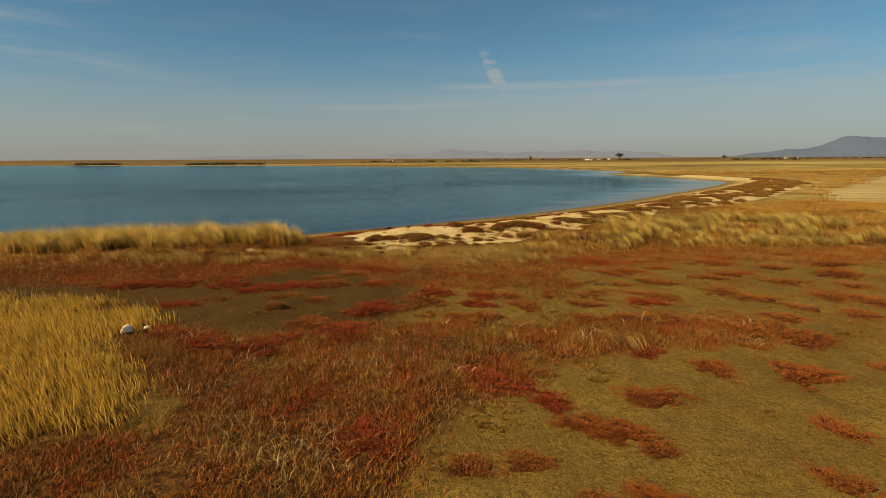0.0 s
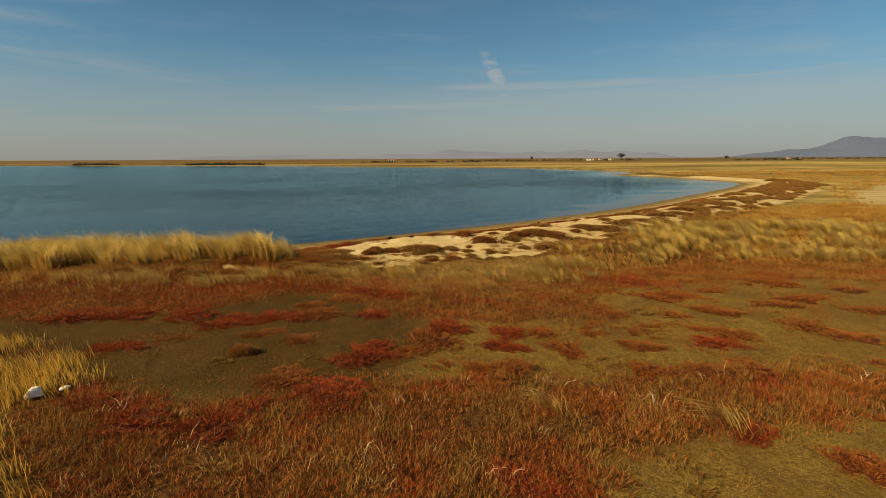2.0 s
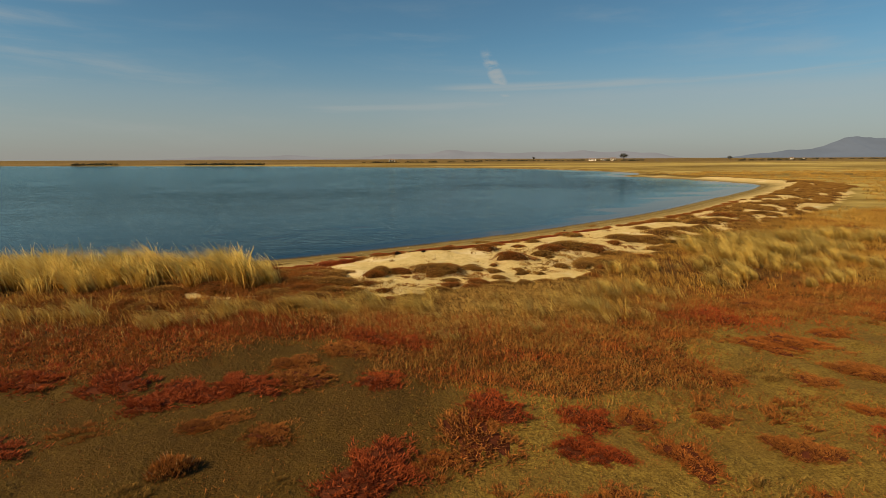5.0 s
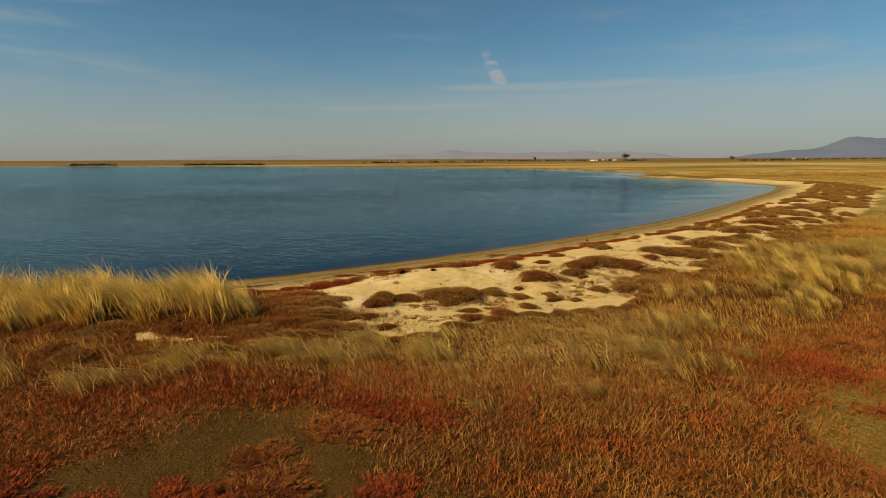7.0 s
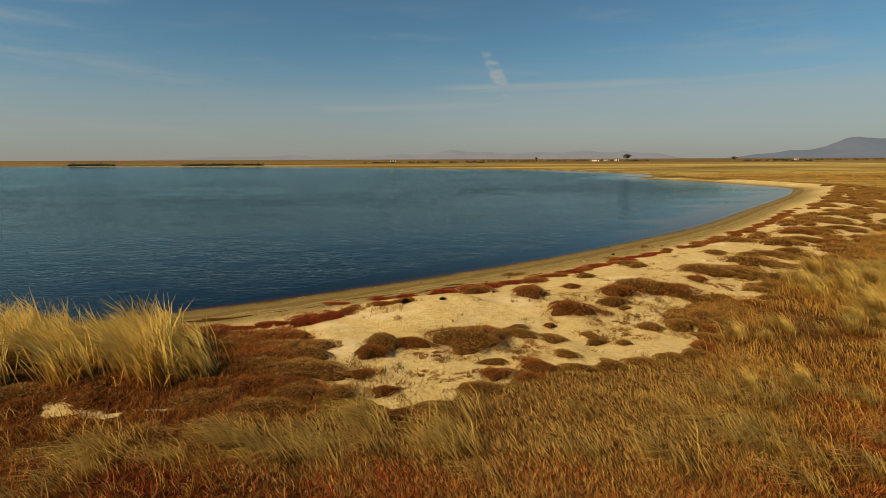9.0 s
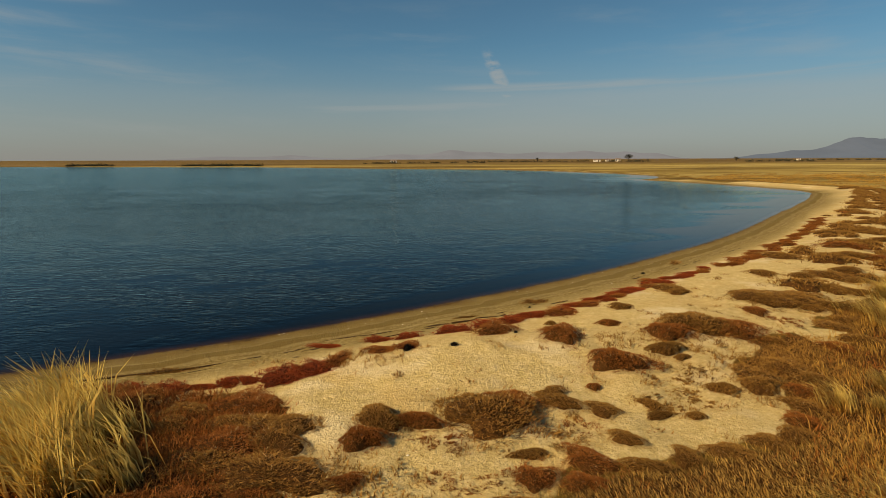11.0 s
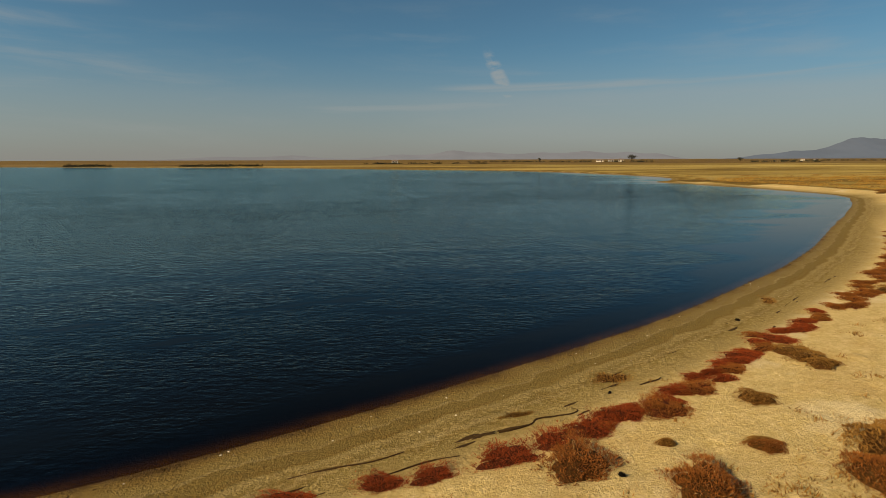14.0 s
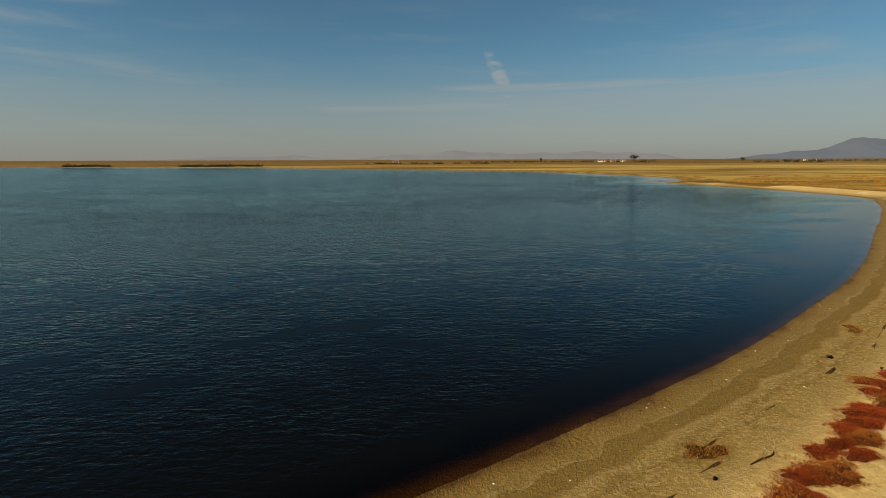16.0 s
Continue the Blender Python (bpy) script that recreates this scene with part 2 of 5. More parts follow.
    shore = n.ramp(wob2, (0.0, (0.10, 0.062, 0.018)), (0.03, (0.16, 0.108, 0.034)), (0.09, (0.235, 0.175, 0.062)), (0.21, (0.255, 0.20, 0.080)), (0.235, (0.38, 0.33, 0.175)), (0.25, (0.205, 0.156, 0.056)),
                   (0.40, (0.225, 0.172, 0.064)), (0.44, (0.32, 0.262, 0.122)), (0.55, (0.235, 0.182, 0.070)), (0.60, (0.41, 0.35, 0.18)), (0.63, (0.27, 0.215, 0.083)), (0.85, (0.36, 0.29, 0.13)))
    shore = n.mix(n.math("MULTIPLY", n.step(lines.outputs[0], 0.50, 0.36), 0.45), shore, (0.19, 0.125, 0.038))
    crust = n.math("MULTIPLY", n.step(wob2, 0.38, 0.5), n.step(crumb, 0.50, 0.60))
    shore = n.mix(n.math("MULTIPLY", crust, 0.5), shore, (0.54, 0.45, 0.24))
    shore = n.mix(n.math("MULTIPLY", n.step(n.noise(n.coords((1.0, 2.2, 1), 0.75), 2.2, 5, 0.7), 0.52, 0.62), 0.35), shore, (0.20, 0.135, 0.04))
    shore = n.mix(1.0, shore, (0.86, 0.82, 0.76), "MULTIPLY")
    sand = n.mix(wet_m, sand, shore)
    lim = n.math("ADD", sand_m, n.math("MULTIPLY", n.math("SUBTRACT", n.noise(co, 1.9, 5, 0.6), 0.5), 0.5))
    near = n.mix(n.step(lim, 0.44, 0.56), base, sand)
    # the wide plain: dry grass in long stripes
    st = n.noise(n.coords((0.0035, 0.022, 1)), 1.0, 6, 0.62, 0.4)
    st2 = n.noise(n.coords((0.03, 0.14, 1), 0.25), 1.0, 6, 0.65, 0.6)
    plain_c = n.ramp(n.math("ADD", n.math("MULTIPLY", st, 0.65), n.math("MULTIPLY", st2, 0.35)),
                     (0.40, (0.10, 0.066, 0.018)), (0.46, (0.19, 0.132, 0.036)), (0.50, (0.30, 0.225, 0.068)), (0.54, (0.44, 0.345, 0.115)), (0.62, (0.58, 0.48, 0.20)))
    plain_c = n.mix(n.math("MULTIPLY", n.step(mid, 0.35, 0.7), 0.35), plain_c, (0.16, 0.095, 0.03))
    band = n.t.nodes.new("ShaderNodeSeparateXYZ")
    n.link(co, band.inputs[0])
    far_brown = n.math("MULTIPLY", n.step(n.math("MULTIPLY_ADD", st, 260.0, band.outputs[1]), 400, 560), 0.72)
    plain_c = n.mix(far_brown, plain_c, (0.105, 0.062, 0.026))
    near = n.mix(far_m, near, plain_c)
    # a pale mown field with wheel tracks
    ring = n.add("ShaderNodeTexWave", Scale=0.14, Distortion=3.5, Detail=2.0)
    ring.wave_type = "RINGS"
    n.link(n.coords((1, 1, 1), 0, "Object", (-58, -36, 0)), ring.inputs["Vector"])
    ring.inputs["Detail Scale"].default_value = 0.6
    stub = n.mix(n.step(st2, 0.3, 0.7), (0.40, 0.31, 0.13), (0.52, 0.42, 0.20))
    stub = n.mix(n.math("MULTIPLY", n.step(ring.outputs["Fac"], 0.86, 0.98), 0.55), stub, (0.17, 0.11, 0.04))
    near = n.mix(n.step(n.math("ADD", stub_m, n.math("MULTIPLY", n.math("SUBTRACT", big, 0.5), 0.7)), 0.4, 0.6), near, stub)
    p = n.add("ShaderNodeBsdfPrincipled")
    p.inputs["Specular IOR Level"].default_value = 0.08
    n.link(near, p.inputs["Base Color"])
    n.link(n.math("MULTIPLY_ADD", n.step(edge, 0.5, 0.0), -0.35, 0.92), p.inputs["Roughness"])
    hmix = n.math("ADD", n.math("ADD", n.math("MULTIPLY", fine, 0.5), n.math("MULTIPLY", crumb, 0.8)), n.math("MULTIPLY", mid, 0.8))
    n.link(n.bump(hmix, 0.9, 0.05), p.inputs["Normal"])
    n.link(p.outputs[0], out.inputs[0])
    return m


def water_material():
    m, n, out = material("lake_water")
    d = attr(n, "depth").outputs["Fac"]
    calm = attr(n, "calm").outputs["Fac"]
    co = n.coords((1.0, 1.6, 1.0), 0.35)
    big = n.noise(n.coords((0.03, 0.09, 1), 0.1), 1.0, 4, 0.6, 0.5)
    gust = n.noise(n.coords((0.30, 0.75, 1), 0.12), 1.0, 5, 0.7, 0.4)
    w1 = n.noise(co, 2.4, 3, 0.55, 0.3)
    w2 = n.noise(n.coords((1.0, 1.9, 1.0), 0.15), 6.5, 2, 0.5)
    w0 = n.noise(n.coords((0.95, 0.55, 1.0), 0.2), 1.0, 3, 0.6, 0.4)
    w3 = n.noise(n.coords((2.6, 8.0, 1.0), 0.42), 1.0, 3, 0.5, 0.6)
    h = n.math("ADD", n.math("MULTIPLY", w0, 0.9), n.math("ADD", n.math("MULTIPLY", w1, 1.0), n.math("ADD", n.math("MULTIPLY", w2, 0.45), n.math("MULTIPLY", w3, 0.8))))
    wind = n.math("MULTIPLY", n.math("SUBTRACT", 1.0, calm), n.math("MULTIPLY", n.math("MULTIPLY_ADD", n.step(big, 0.35, 0.65), 0.3, 0.6), n.math("MULTIPLY_ADD", n.step(gust, 0.40, 0.60), 0.45, 0.75)))
    bp = n.add("ShaderNodeBump", Distance=0.065)
    n.link(h, bp.inputs["Height"])
    n.link(wind, bp.inputs["Strength"])
    weed = n.noise(n.coords((0.25, 0.7, 1), 0.2), 1.0, 5, 0.6, 0.6)
    dd = n.math("ADD", d, n.math("MULTIPLY", n.math("SUBTRACT", weed, 0.5), 0.5))
    body = n.add("ShaderNodeBsdfDiffuse")
    off = attr(n, "offshore").outputs["Fac"]
    n.link(n.mix(n.step(n.math("ADD", off, n.math("MULTIPLY", n.math("SUBTRACT", weed, 0.5), 0.12)), 0.08, 0.8), (0.0025, 0.0025, 0.0016), (0.007, 0.044, 0.080)), body.inputs[0])
    clear = n.add("ShaderNodeBsdfTransparent")
    n.link(n.mix(n.step(d, 0.0, 0.06), (0.60, 0.47, 0.25), (0.12, 0.078, 0.028)), clear.inputs[0])
    inside = n.add("ShaderNodeMixShader")
    n.link(n.step(n.math("ADD", d, n.math("MULTIPLY", n.math("SUBTRACT", weed, 0.5), 0.12)), 0.0, 0.15), inside.inputs[0])
    n.link(clear.outputs[0], inside.inputs[1])
    n.link(body.outputs[0], inside.inputs[2])
    gl = n.add("ShaderNodeBsdfGlossy", Roughness=0.06)
    n.link(n.mix(n.step(calm, 0.85, 1.0), (0.62, 0.92, 1.0), (1.0, 0.97, 0.95)), gl.inputs["Color"])
    n.link(bp.outputs[0], gl.inputs["Normal"])
    fr = n.add("ShaderNodeFresnel", IOR=1.155)
    n.link(bp.outputs[0], fr.inputs["Normal"])
    top = n.add("ShaderNodeMixShader")
    n.link(fr.outputs[0], top.inputs[0])
    n.link(inside.outputs[0], top.inputs[1])
    n.link(gl.outputs[0], top.inputs[2])
    n.link(top.outputs[0], out.inputs[0])
    return m


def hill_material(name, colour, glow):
    """Hills kilometres off; the haze of the air is painted into their glow colour."""
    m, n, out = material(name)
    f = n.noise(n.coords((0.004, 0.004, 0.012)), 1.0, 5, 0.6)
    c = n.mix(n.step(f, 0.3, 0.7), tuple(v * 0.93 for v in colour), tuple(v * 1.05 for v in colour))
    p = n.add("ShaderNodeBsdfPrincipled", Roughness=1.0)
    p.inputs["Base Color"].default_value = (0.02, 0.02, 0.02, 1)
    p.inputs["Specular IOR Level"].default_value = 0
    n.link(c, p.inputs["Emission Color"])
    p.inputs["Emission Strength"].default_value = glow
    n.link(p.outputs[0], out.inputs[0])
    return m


# ---- the plan ----
def dist_line(P, line):
    """Distance of the points P (n, 2) to a polyline, and the side (+1: to its right)."""
    best, side = np.full(len(P), 1e9), np.ones(len(P))
    L = np.array(line, float)
    if len(P) * len(L) < 400000:
        a, v = L[:-1], L[1:] - L[:-1]
        X, Y = P[:, :1] - a[:, 0], P[:, 1:2] - a[:, 1]
        k = np.clip((X * v[:, 0] + Y * v[:, 1]) / (v ** 2).sum(1), 0, 1)
        d = np.hypot(X - k * v[:, 0], Y - k * v[:, 1])
        i = d.argmin(1)
        r = np.arange(len(P))
        return d[r, i], np.where(v[i, 0] * Y[r, i] - v[i, 1] * X[r, i] < 0, 1.0, -1.0)
    for a, v in zip(L[:-1], L[1:] - L[:-1]):
        X, Y = P[:, 0] - a[0], P[:, 1] - a[1]
        k = np.clip((X * v[0] + Y * v[1]) / (v @ v), 0, 1)
        d = np.hypot(X - k * v[0], Y - k * v[1])
        near = d < best - 1e-9
        best[near], side[near] = d[near], np.where(v[0] * Y[near] - v[1] * X[near] < 0, 1.0, -1.0)
    return best, side


def inside(P, poly):
    """Signed distance to a polygon: positive inside."""
    n = len(poly)
    odd = np.zeros(len(P), bool)
    d, _ = dist_line(P, list(poly) + [poly[0]])
    X, Y = np.ascontiguousarray(P[:, 0]), np.ascontiguousarray(P[:, 1])
    for i in range(n):
        (x0, y0), (x1, y1) = poly[i], poly[(i + 1) % n]
        if y0 != y1:
            odd ^= ((y0 > Y) != (y1 > Y)) & (X < (x1 - x0) * (Y - y0) / (y1 - y0) + x0)
    return np.where(odd, d, -d)


def smooth(v, lo, hi):
    k = np.clip((v - lo) / (hi - lo), 0, 1)
    return k * k * (3 - 2 * k)


def rounded(line, times=2):
    """A polyline with its corners cut off."""
    for _ in range(times):
        out = [line[0]]
        for a, b in zip(line[:-1], line[1:]):
            out += [(a[0] * .75 + b[0] * .25, a[1] * .75 + b[1] * .25), (a[0] * .25 + b[0] * .75, a[1] * .25 + b[1] * .75)]
        line = out + [line[-1]]
    return line


# the lake's edge, from the far west along the near beach, round the bay and the spit, and back along the far shore
EDGE = [(-900, 80), (-200, 45), (-80, 35), (-40, 29.7), (-20, 26.6), (-11.3, 25.1), (-8.5, 25.6), (-6.6, 26.35), (-4.2, 27.45), (-1.65, 28.88), (1.0, 30.5), (2.25, 31.3), (5.0, 33.1), (8.75, 36.1), (11.15, 38.0), (15.15, 41.6), (18.1, 44.6),
        (24, 50.8), (32, 58.8), (38, 65.5), (42.5, 71), (44, 77), (43.5, 86.5), (42, 98), (39, 106), (40.5, 109), (46, 114), (51, 124), (52, 136), (51, 150), (44, 178), (32, 199), (-20, 240), (-63, 285), (-150, 320), (-250, 360), (-420, 385), (-900, 450)]
LAKE = rounded(EDGE)
REEDS = [(-16.5, 10.8), (-14.2, 8.9), (-9.5, 8.3), (-5.4, 8.5), (-4.3, 8.8), (-4.4, 9.9), (-5.3, 11.0), (-6.1, 11.7), (-5.4, 12.8), (-6.9, 14.4), (-10, 14.9), (-13.6, 14.4), (-16, 12.9)]
CARPET = [(-7.6, 5.2), (-6.0, 3.9), (-3.4, 3.2), (-1.6, 3.3), (-0.5, 4.2), (-0.9, 7.3), (-0.6, 8.6), (0.4, 9.4), (1.2, 10.5), (3.0, 10.9), (5.2, 11.2), (6.6, 11.8), (6.0, 12.7), (3.0, 12.5), (1.0, 12.7),
          (-1.5, 12.5), (-3.4, 12.0), (-5.6, 12.7), (-5.9, 11.6), (-4.0, 9.8), (-3.7, 8.7), (-6.5, 8.3), (-8.2, 6.8)]
MEADOW = [(-1.6, 16.2), (1, 15.2), (3.2, 15.6), (3.6, 17.2), (5.0, 18.6), (9, 18.8), (15, 18.2), (17, 20.8), (9, 21.6), (5.6, 21.2), (4.2, 20.2), (2.6, 18.9), (-2.4, 19.2)]
WESTRED = [(-24, 16.6), (-8.5, 16.0), (-5.6, 16.2), (-3.8, 17.6), (-1.2, 17.9), (-1.2, 19.0), (-8, 19.6), (-14, 19.4), (-26, 20)]
BARE = [(-11, 12.2), (-5.4, 12.3), (-1.3, 11.9), (-0.5, 14.0), (-0.6, 17.6), (-5.5, 18.2), (-11, 18)]
SAND_SOUTH = [(-7, 24.6), (-5.2, 24.4), (-4.5, 24.1), (-3.5, 23.45), (-3.15, 23.1), (-3.0, 22.15), (-3.15, 21.9), (-2.85, 21.65), (-2.8, 21.4), (-3.2, 21.3), (-2.75, 21.2), (-2.45, 21.0), (-2.45, 20.7), (-2.05, 20.65),
              (-1.8, 20.45), (-1.65, 20.25), (-1.2, 20.45), (-0.75, 20.6), (-0.75, 20.9), (-0.55, 21.0), (0.05, 21.2), (0.2, 21.5), (1.3, 21.7), (1.85, 21.85), (2.45, 21.95), (2.95, 22.1)]
SAND_EAST = [(3.45, 22.2), (3.8, 22.6), (4.05, 23.05), (4.5, 23.6), (4.85, 23.9), (4.35, 23.7), (3.9, 23.9), (4.1, 24.5), (5.05, 25.2), (5.1, 25.65), (6.4, 26.0), (6.5, 25.3), (7.15, 25.45), (7.7, 26.2), (6.9, 26.25), (7.4, 26.85),
             (8.1, 27.1), (8.5, 27.6), (9.7, 28.2), (10.9, 29.0)]
SAND_BAY = [(18, 34.0), (30, 44.5), (40, 54.5), (47, 65), (50, 78), (48, 92), (20, 70), (0, 40)]
DUNE = SAND_SOUTH + SAND_EAST + SAND_BAY
TONGUES = [[(-4.54, 20.84), (-4.42, 20.98), (-4.16, 20.99), (-4.17, 21.23), (-4.04, 21.07), (-4.05, 20.88), (-4.41, 20.77)],
           [(-6.1, 20.35), (-6.07, 20.7), (-5.84, 20.82), (-5.6, 20.8), (-5.73, 20.54), (-5.36, 20.47), (-4.85, 20.5), (-4.55, 20.64), (-4.54, 20.42), (-5.14, 20.26), (-5.9, 20.2)],
           [(-6.2, 19.95), (-5.95, 20.03), (-5.9, 19.9), (-6.1, 19.85)], [(-7.4, 20.25), (-6.9, 20.3), (-6.9, 20.5), (-7.3, 20.45)]]
TALLWEST = [(-4.2, 21.35), (-4.3, 22.7), (-5.6, 23.4), (-8, 23.8), (-20, 25.2), (-45, 28.5), (-45, 23.5), (-20, 20.9), (-12.6, 19.9), (-9, 20.4), (-6.4, 20.85), (-5.2, 21.05)]
BROWNWEST = [(-13, 19.4), (-8, 19.5), (-3, 19.8), (-2.6, 20.9), (-2.9, 21.6), (-3.1, 23.2), (-4.2, 24.0), (-7, 24.4), (-5, 22), (-9, 20.6)]
SHORTDRY = [(-1.8, 18.2), (1.6, 17.8), (2.4, 18.4), (3.6, 19.8), (4.6, 21.0), (4.6, 22.4), (3.4, 21.9), (1, 21.4), (-0.6, 20.8), (-1.7, 20.3), (-3.2, 20.0), (-3.0, 19.0)]
TALLEAST = [(2.6, 19.0), (3.4, 19.3), (5.4, 20.9), (9, 21.2), (15, 20.6), (24, 23), (34, 34), (30, 40), (22.4, 37.5), (14, 31.4), (10, 28.2), (7.9, 26), (5.6, 23.6), (4.2, 22.0), (3.2, 21.2)]
EASTBROWN = [(3.5, 21.9), (4.4, 22.2), (5.8, 23.8), (7.9, 26), (10, 28.2), (9.7, 28.4), (8.1, 27.2), (7.0, 25.4), (6.4, 25.9), (5.1, 25.4), (4.2, 24.4), (4.6, 23.8)]
MOWN = [(27, 29), (28.5, 37), (35, 45.5), (47, 57), (82, 88), (140, 92), (140, 40), (60, 28)]


def shore(P):
    """Distance from the water's edge: positive on land, negative in the lake."""
    key = (len(P), *P[0], *P[-1], float(P.sum()))
    if key not in SEEN:
        SEEN[key] = -inside(P, LAKE)
    return SEEN[key]


SEEN = {}


def lumps(P, size, seed=0):
    """Smooth noise over the plan, about -1 to 1, from a few crossed waves."""
    rng = np.random.RandomState(seed)
    v = np.zeros(len(P))
    for k in range(9):
        a = rng.uniform(0, 6.28)
        f = 6.28 / (size * rng.uniform(0.6, 1.8))
        v += np.sin(f * (P[:, 0] * math.cos(a) + P[:, 1] * math.sin(a)) + rng.uniform(0, 6.28) + 1.5 * np.sin(0.4 * f * (P[:, 0] * math.sin(a + 1) - P[:, 1])))
    return v / 4.2


def height(P, d=None):
    d = shore(P) if d is None else d
    x, y = P[:, 0], P[:, 1]
    z = np.interp(d, [-60, -10, 0, 0.7, 1.5, 2.3, 3.2, 4.2, 5.2, 7, 10, 13, 40, 200, 1200], [-2.8, -1.1, -0.2, -0.17, -0.10, -0.03, 0.05, 0.14, 0.18, 0.08, 0.0, 0.0, 0.05, 0.5, 1.0])
    near = np.exp(-((x / 40) ** 2) - ((y - 20) / 40) ** 2)
    z = z - 0.012 * np.clip(x, -12, 12) * smooth(d, 3, 9) * near
    mound = 0.16 * np.exp(-((x + 0.3) / 2.6) ** 2 - ((y - 25.2) / 1.3) ** 2)
    dip = -0.14 * np.exp(-((x - 6.2) / 2.2) ** 2 - ((y - 20.6) / 1.6) ** 2)
    rough = 0.022 * lumps(P, 1.1, 3) + 0.03 * lumps(P, 3.5, 4)
    bank = 0.09 * smooth(inside(P, TALLWEST), -0.8, 0.8) * near
    return z + mound + dip + bank + rough * smooth(d, 1.5, 5) * (0.3 + 0.7 * near) + 0.012 * lumps(P, 0.8, 6) * smooth(d, 0.1, 1.5)


HX, HY = np.arange(-36, 61, 0.25), np.arange(2, 113, 0.25)
HZ = []


def ground_z(x, y):
    """The ground's height, between the points of a fine grid where there is one."""
    if not (HX[0] <= x < HX[-1] and HY[0] <= y < HY[-1]):
        return float(height(np.array([[x, y]], float))[0])
    if not HZ:
        X, Y = np.meshgrid(HX, HY)
        HZ.append(height(np.stack([X.ravel(), Y.ravel()], 1)).reshape(X.shape))
    u, v = (x - HX[0]) / 0.25, (y - HY[0]) / 0.25
    i, j = int(u), int(v)
    u, v, g = u - i, v - j, HZ[0]
    return float((g[j, i] * (1 - u) + g[j, i + 1] * u) * (1 - v) + (g[j + 1, i] * (1 - u) + g[j + 1, i + 1] * u) * v)


def steps_out(lo, hi, fine, first, last, grow=1.09, cap=None, until=0.0):
    """Grid lines: fine between lo and hi, then ever wider to first and last."""
    mid = list(np.arange(lo, hi, fine))
    up, s = [mid[-1]], fine
    while up[-1] < last:
        s = min(s * grow, cap) if cap and up[-1] < until else s * grow
        up.append(up[-1] + s)
    down, s = [mid[0]], fine
    while down[-1] > first:
        s *= grow
        down.append(down[-1] - s)
    return np.array(down[:0:-1] + mid + up[1:])


def grid_mesh(name, xs, ys, z_of, mat, layers=()):
    X, Y = np.meshgrid(xs, ys)
    P = np.stack([X.ravel(), Y.ravel()], 1)
    co = np.column_stack([P, z_of(P)])
    nx, ny = len(xs), len(ys)
    i = (np.arange(ny - 1)[:, None] * nx + np.arange(nx - 1)).ravel()
    quads = np.stack([i, i + 1, i + nx + 1, i + nx], 1)
    return raw_mesh(name, co, quads, mat, [(k, f(P)) for k, f in layers], smooth_shade=True)


def raw_mesh(name, co, faces, mat, layers=(), smooth_shade=False):
    me = bpy.data.meshes.new(name)
    nv, (nf, k) = len(co), faces.shape
    me.vertices.add(nv)
    me.vertices.foreach_set("co", np.ascontiguousarray(co, np.float32).ravel())
    me.loops.add(nf * k)
    me.loops.foreach_set("vertex_index", np.ascontiguousarray(faces, np.int32).ravel())
    me.polygons.add(nf)
    me.polygons.foreach_set("loop_start", np.arange(nf, dtype=np.int32) * k)
    if smooth_shade:
        me.polygons.foreach_set("use_smooth", np.ones(nf, bool))
    for key, v in layers:
        if v.ndim == 1:
            me.attributes.new(key, "FLOAT", "POINT").data.foreach_set("value", np.ascontiguousarray(v, np.float32))
        else:
            me.attributes.new(key, "FLOAT_COLOR", "POINT").data.foreach_set("color", np.ascontiguousarray(np.column_stack([v, np.ones(len(v))]), np.float32).ravel())
    me.update(calc_edges=True)
    me.validate()
    me.materials.append(mat)
    return me


def warped(P):
    """The plan with its drawn borders made wavy."""
    return P + 0.09 * np.column_stack([lumps(P, 1.5, 51), lumps(P, 1.5, 52)]) + 0.06 * np.column_stack([lumps(P, 0.5, 53), lumps(P, 0.5, 54)])


def tongues(P):
    return np.max([inside(warped(P), q) - 0.05 for q in TONGUES], 0)


def cover_layer(P):
    d = shore(P)
    W = warped(P)
    sand = np.maximum(smooth(inside(W, DUNE), -0.3, 0.3), smooth(tongues(P), -0.12, 0.12))
    rim = np.where(P[:, 1] > 104, 0.45, 1.0)
    sand = np.maximum(sand, smooth(d, 3.5 * rim, 2.7 * rim))
    sand = np.where(d < 2.7 * rim, 1.0, sand)
    veg = np.zeros(len(P))
    for poly in (REEDS, CARPET, MEADOW, WESTRED, TALLWEST, BROWNWEST, SHORTDRY, TALLEAST, EASTBROWN):
        veg = np.maximum(veg, smooth(inside(W, poly), -0.35, 0.35))
    wet = smooth(d, 2.6, 1.9)
    return np.stack([sand, veg, wet], 1)


def fields_layer(P):
    d = shore(P)
    x, y = P[:, 0], P[:, 1]
    far = np.maximum(smooth(y, 27, 36), smooth(np.abs(x), 20, 32)) * smooth(d, 5, 9)
    far = far * (1 - smooth(inside(P, DUNE), -1, 1))
    far = np.where(y > 95, np.maximum(far, smooth(d, 1.5, 5)), far)
    return np.stack([far, smooth(inside(P, MOWN), -1.5, 1.5), smooth(inside(P, BARE), -0.5, 0.5)], 1)


GROUND = ground_material()
xs, ys = steps_out(-13, 15, 0.15, -4400, 4400, 1.075, 2.2, 130), steps_out(5, 34, 0.15, -300, 4600, 1.06, 2.0, 320)
ground = tagged(new("ground", grid_mesh("ground", xs, ys, height, GROUND, [("cover", cover_layer), ("fields", fields_layer), ("shore", lambda P: np.clip(shore(P) / 2.4, 0, 1))])),
                "olive-brown silt flat with pale shelly sand and golden plain", "ground", kind="structure")

WATER = water_material()


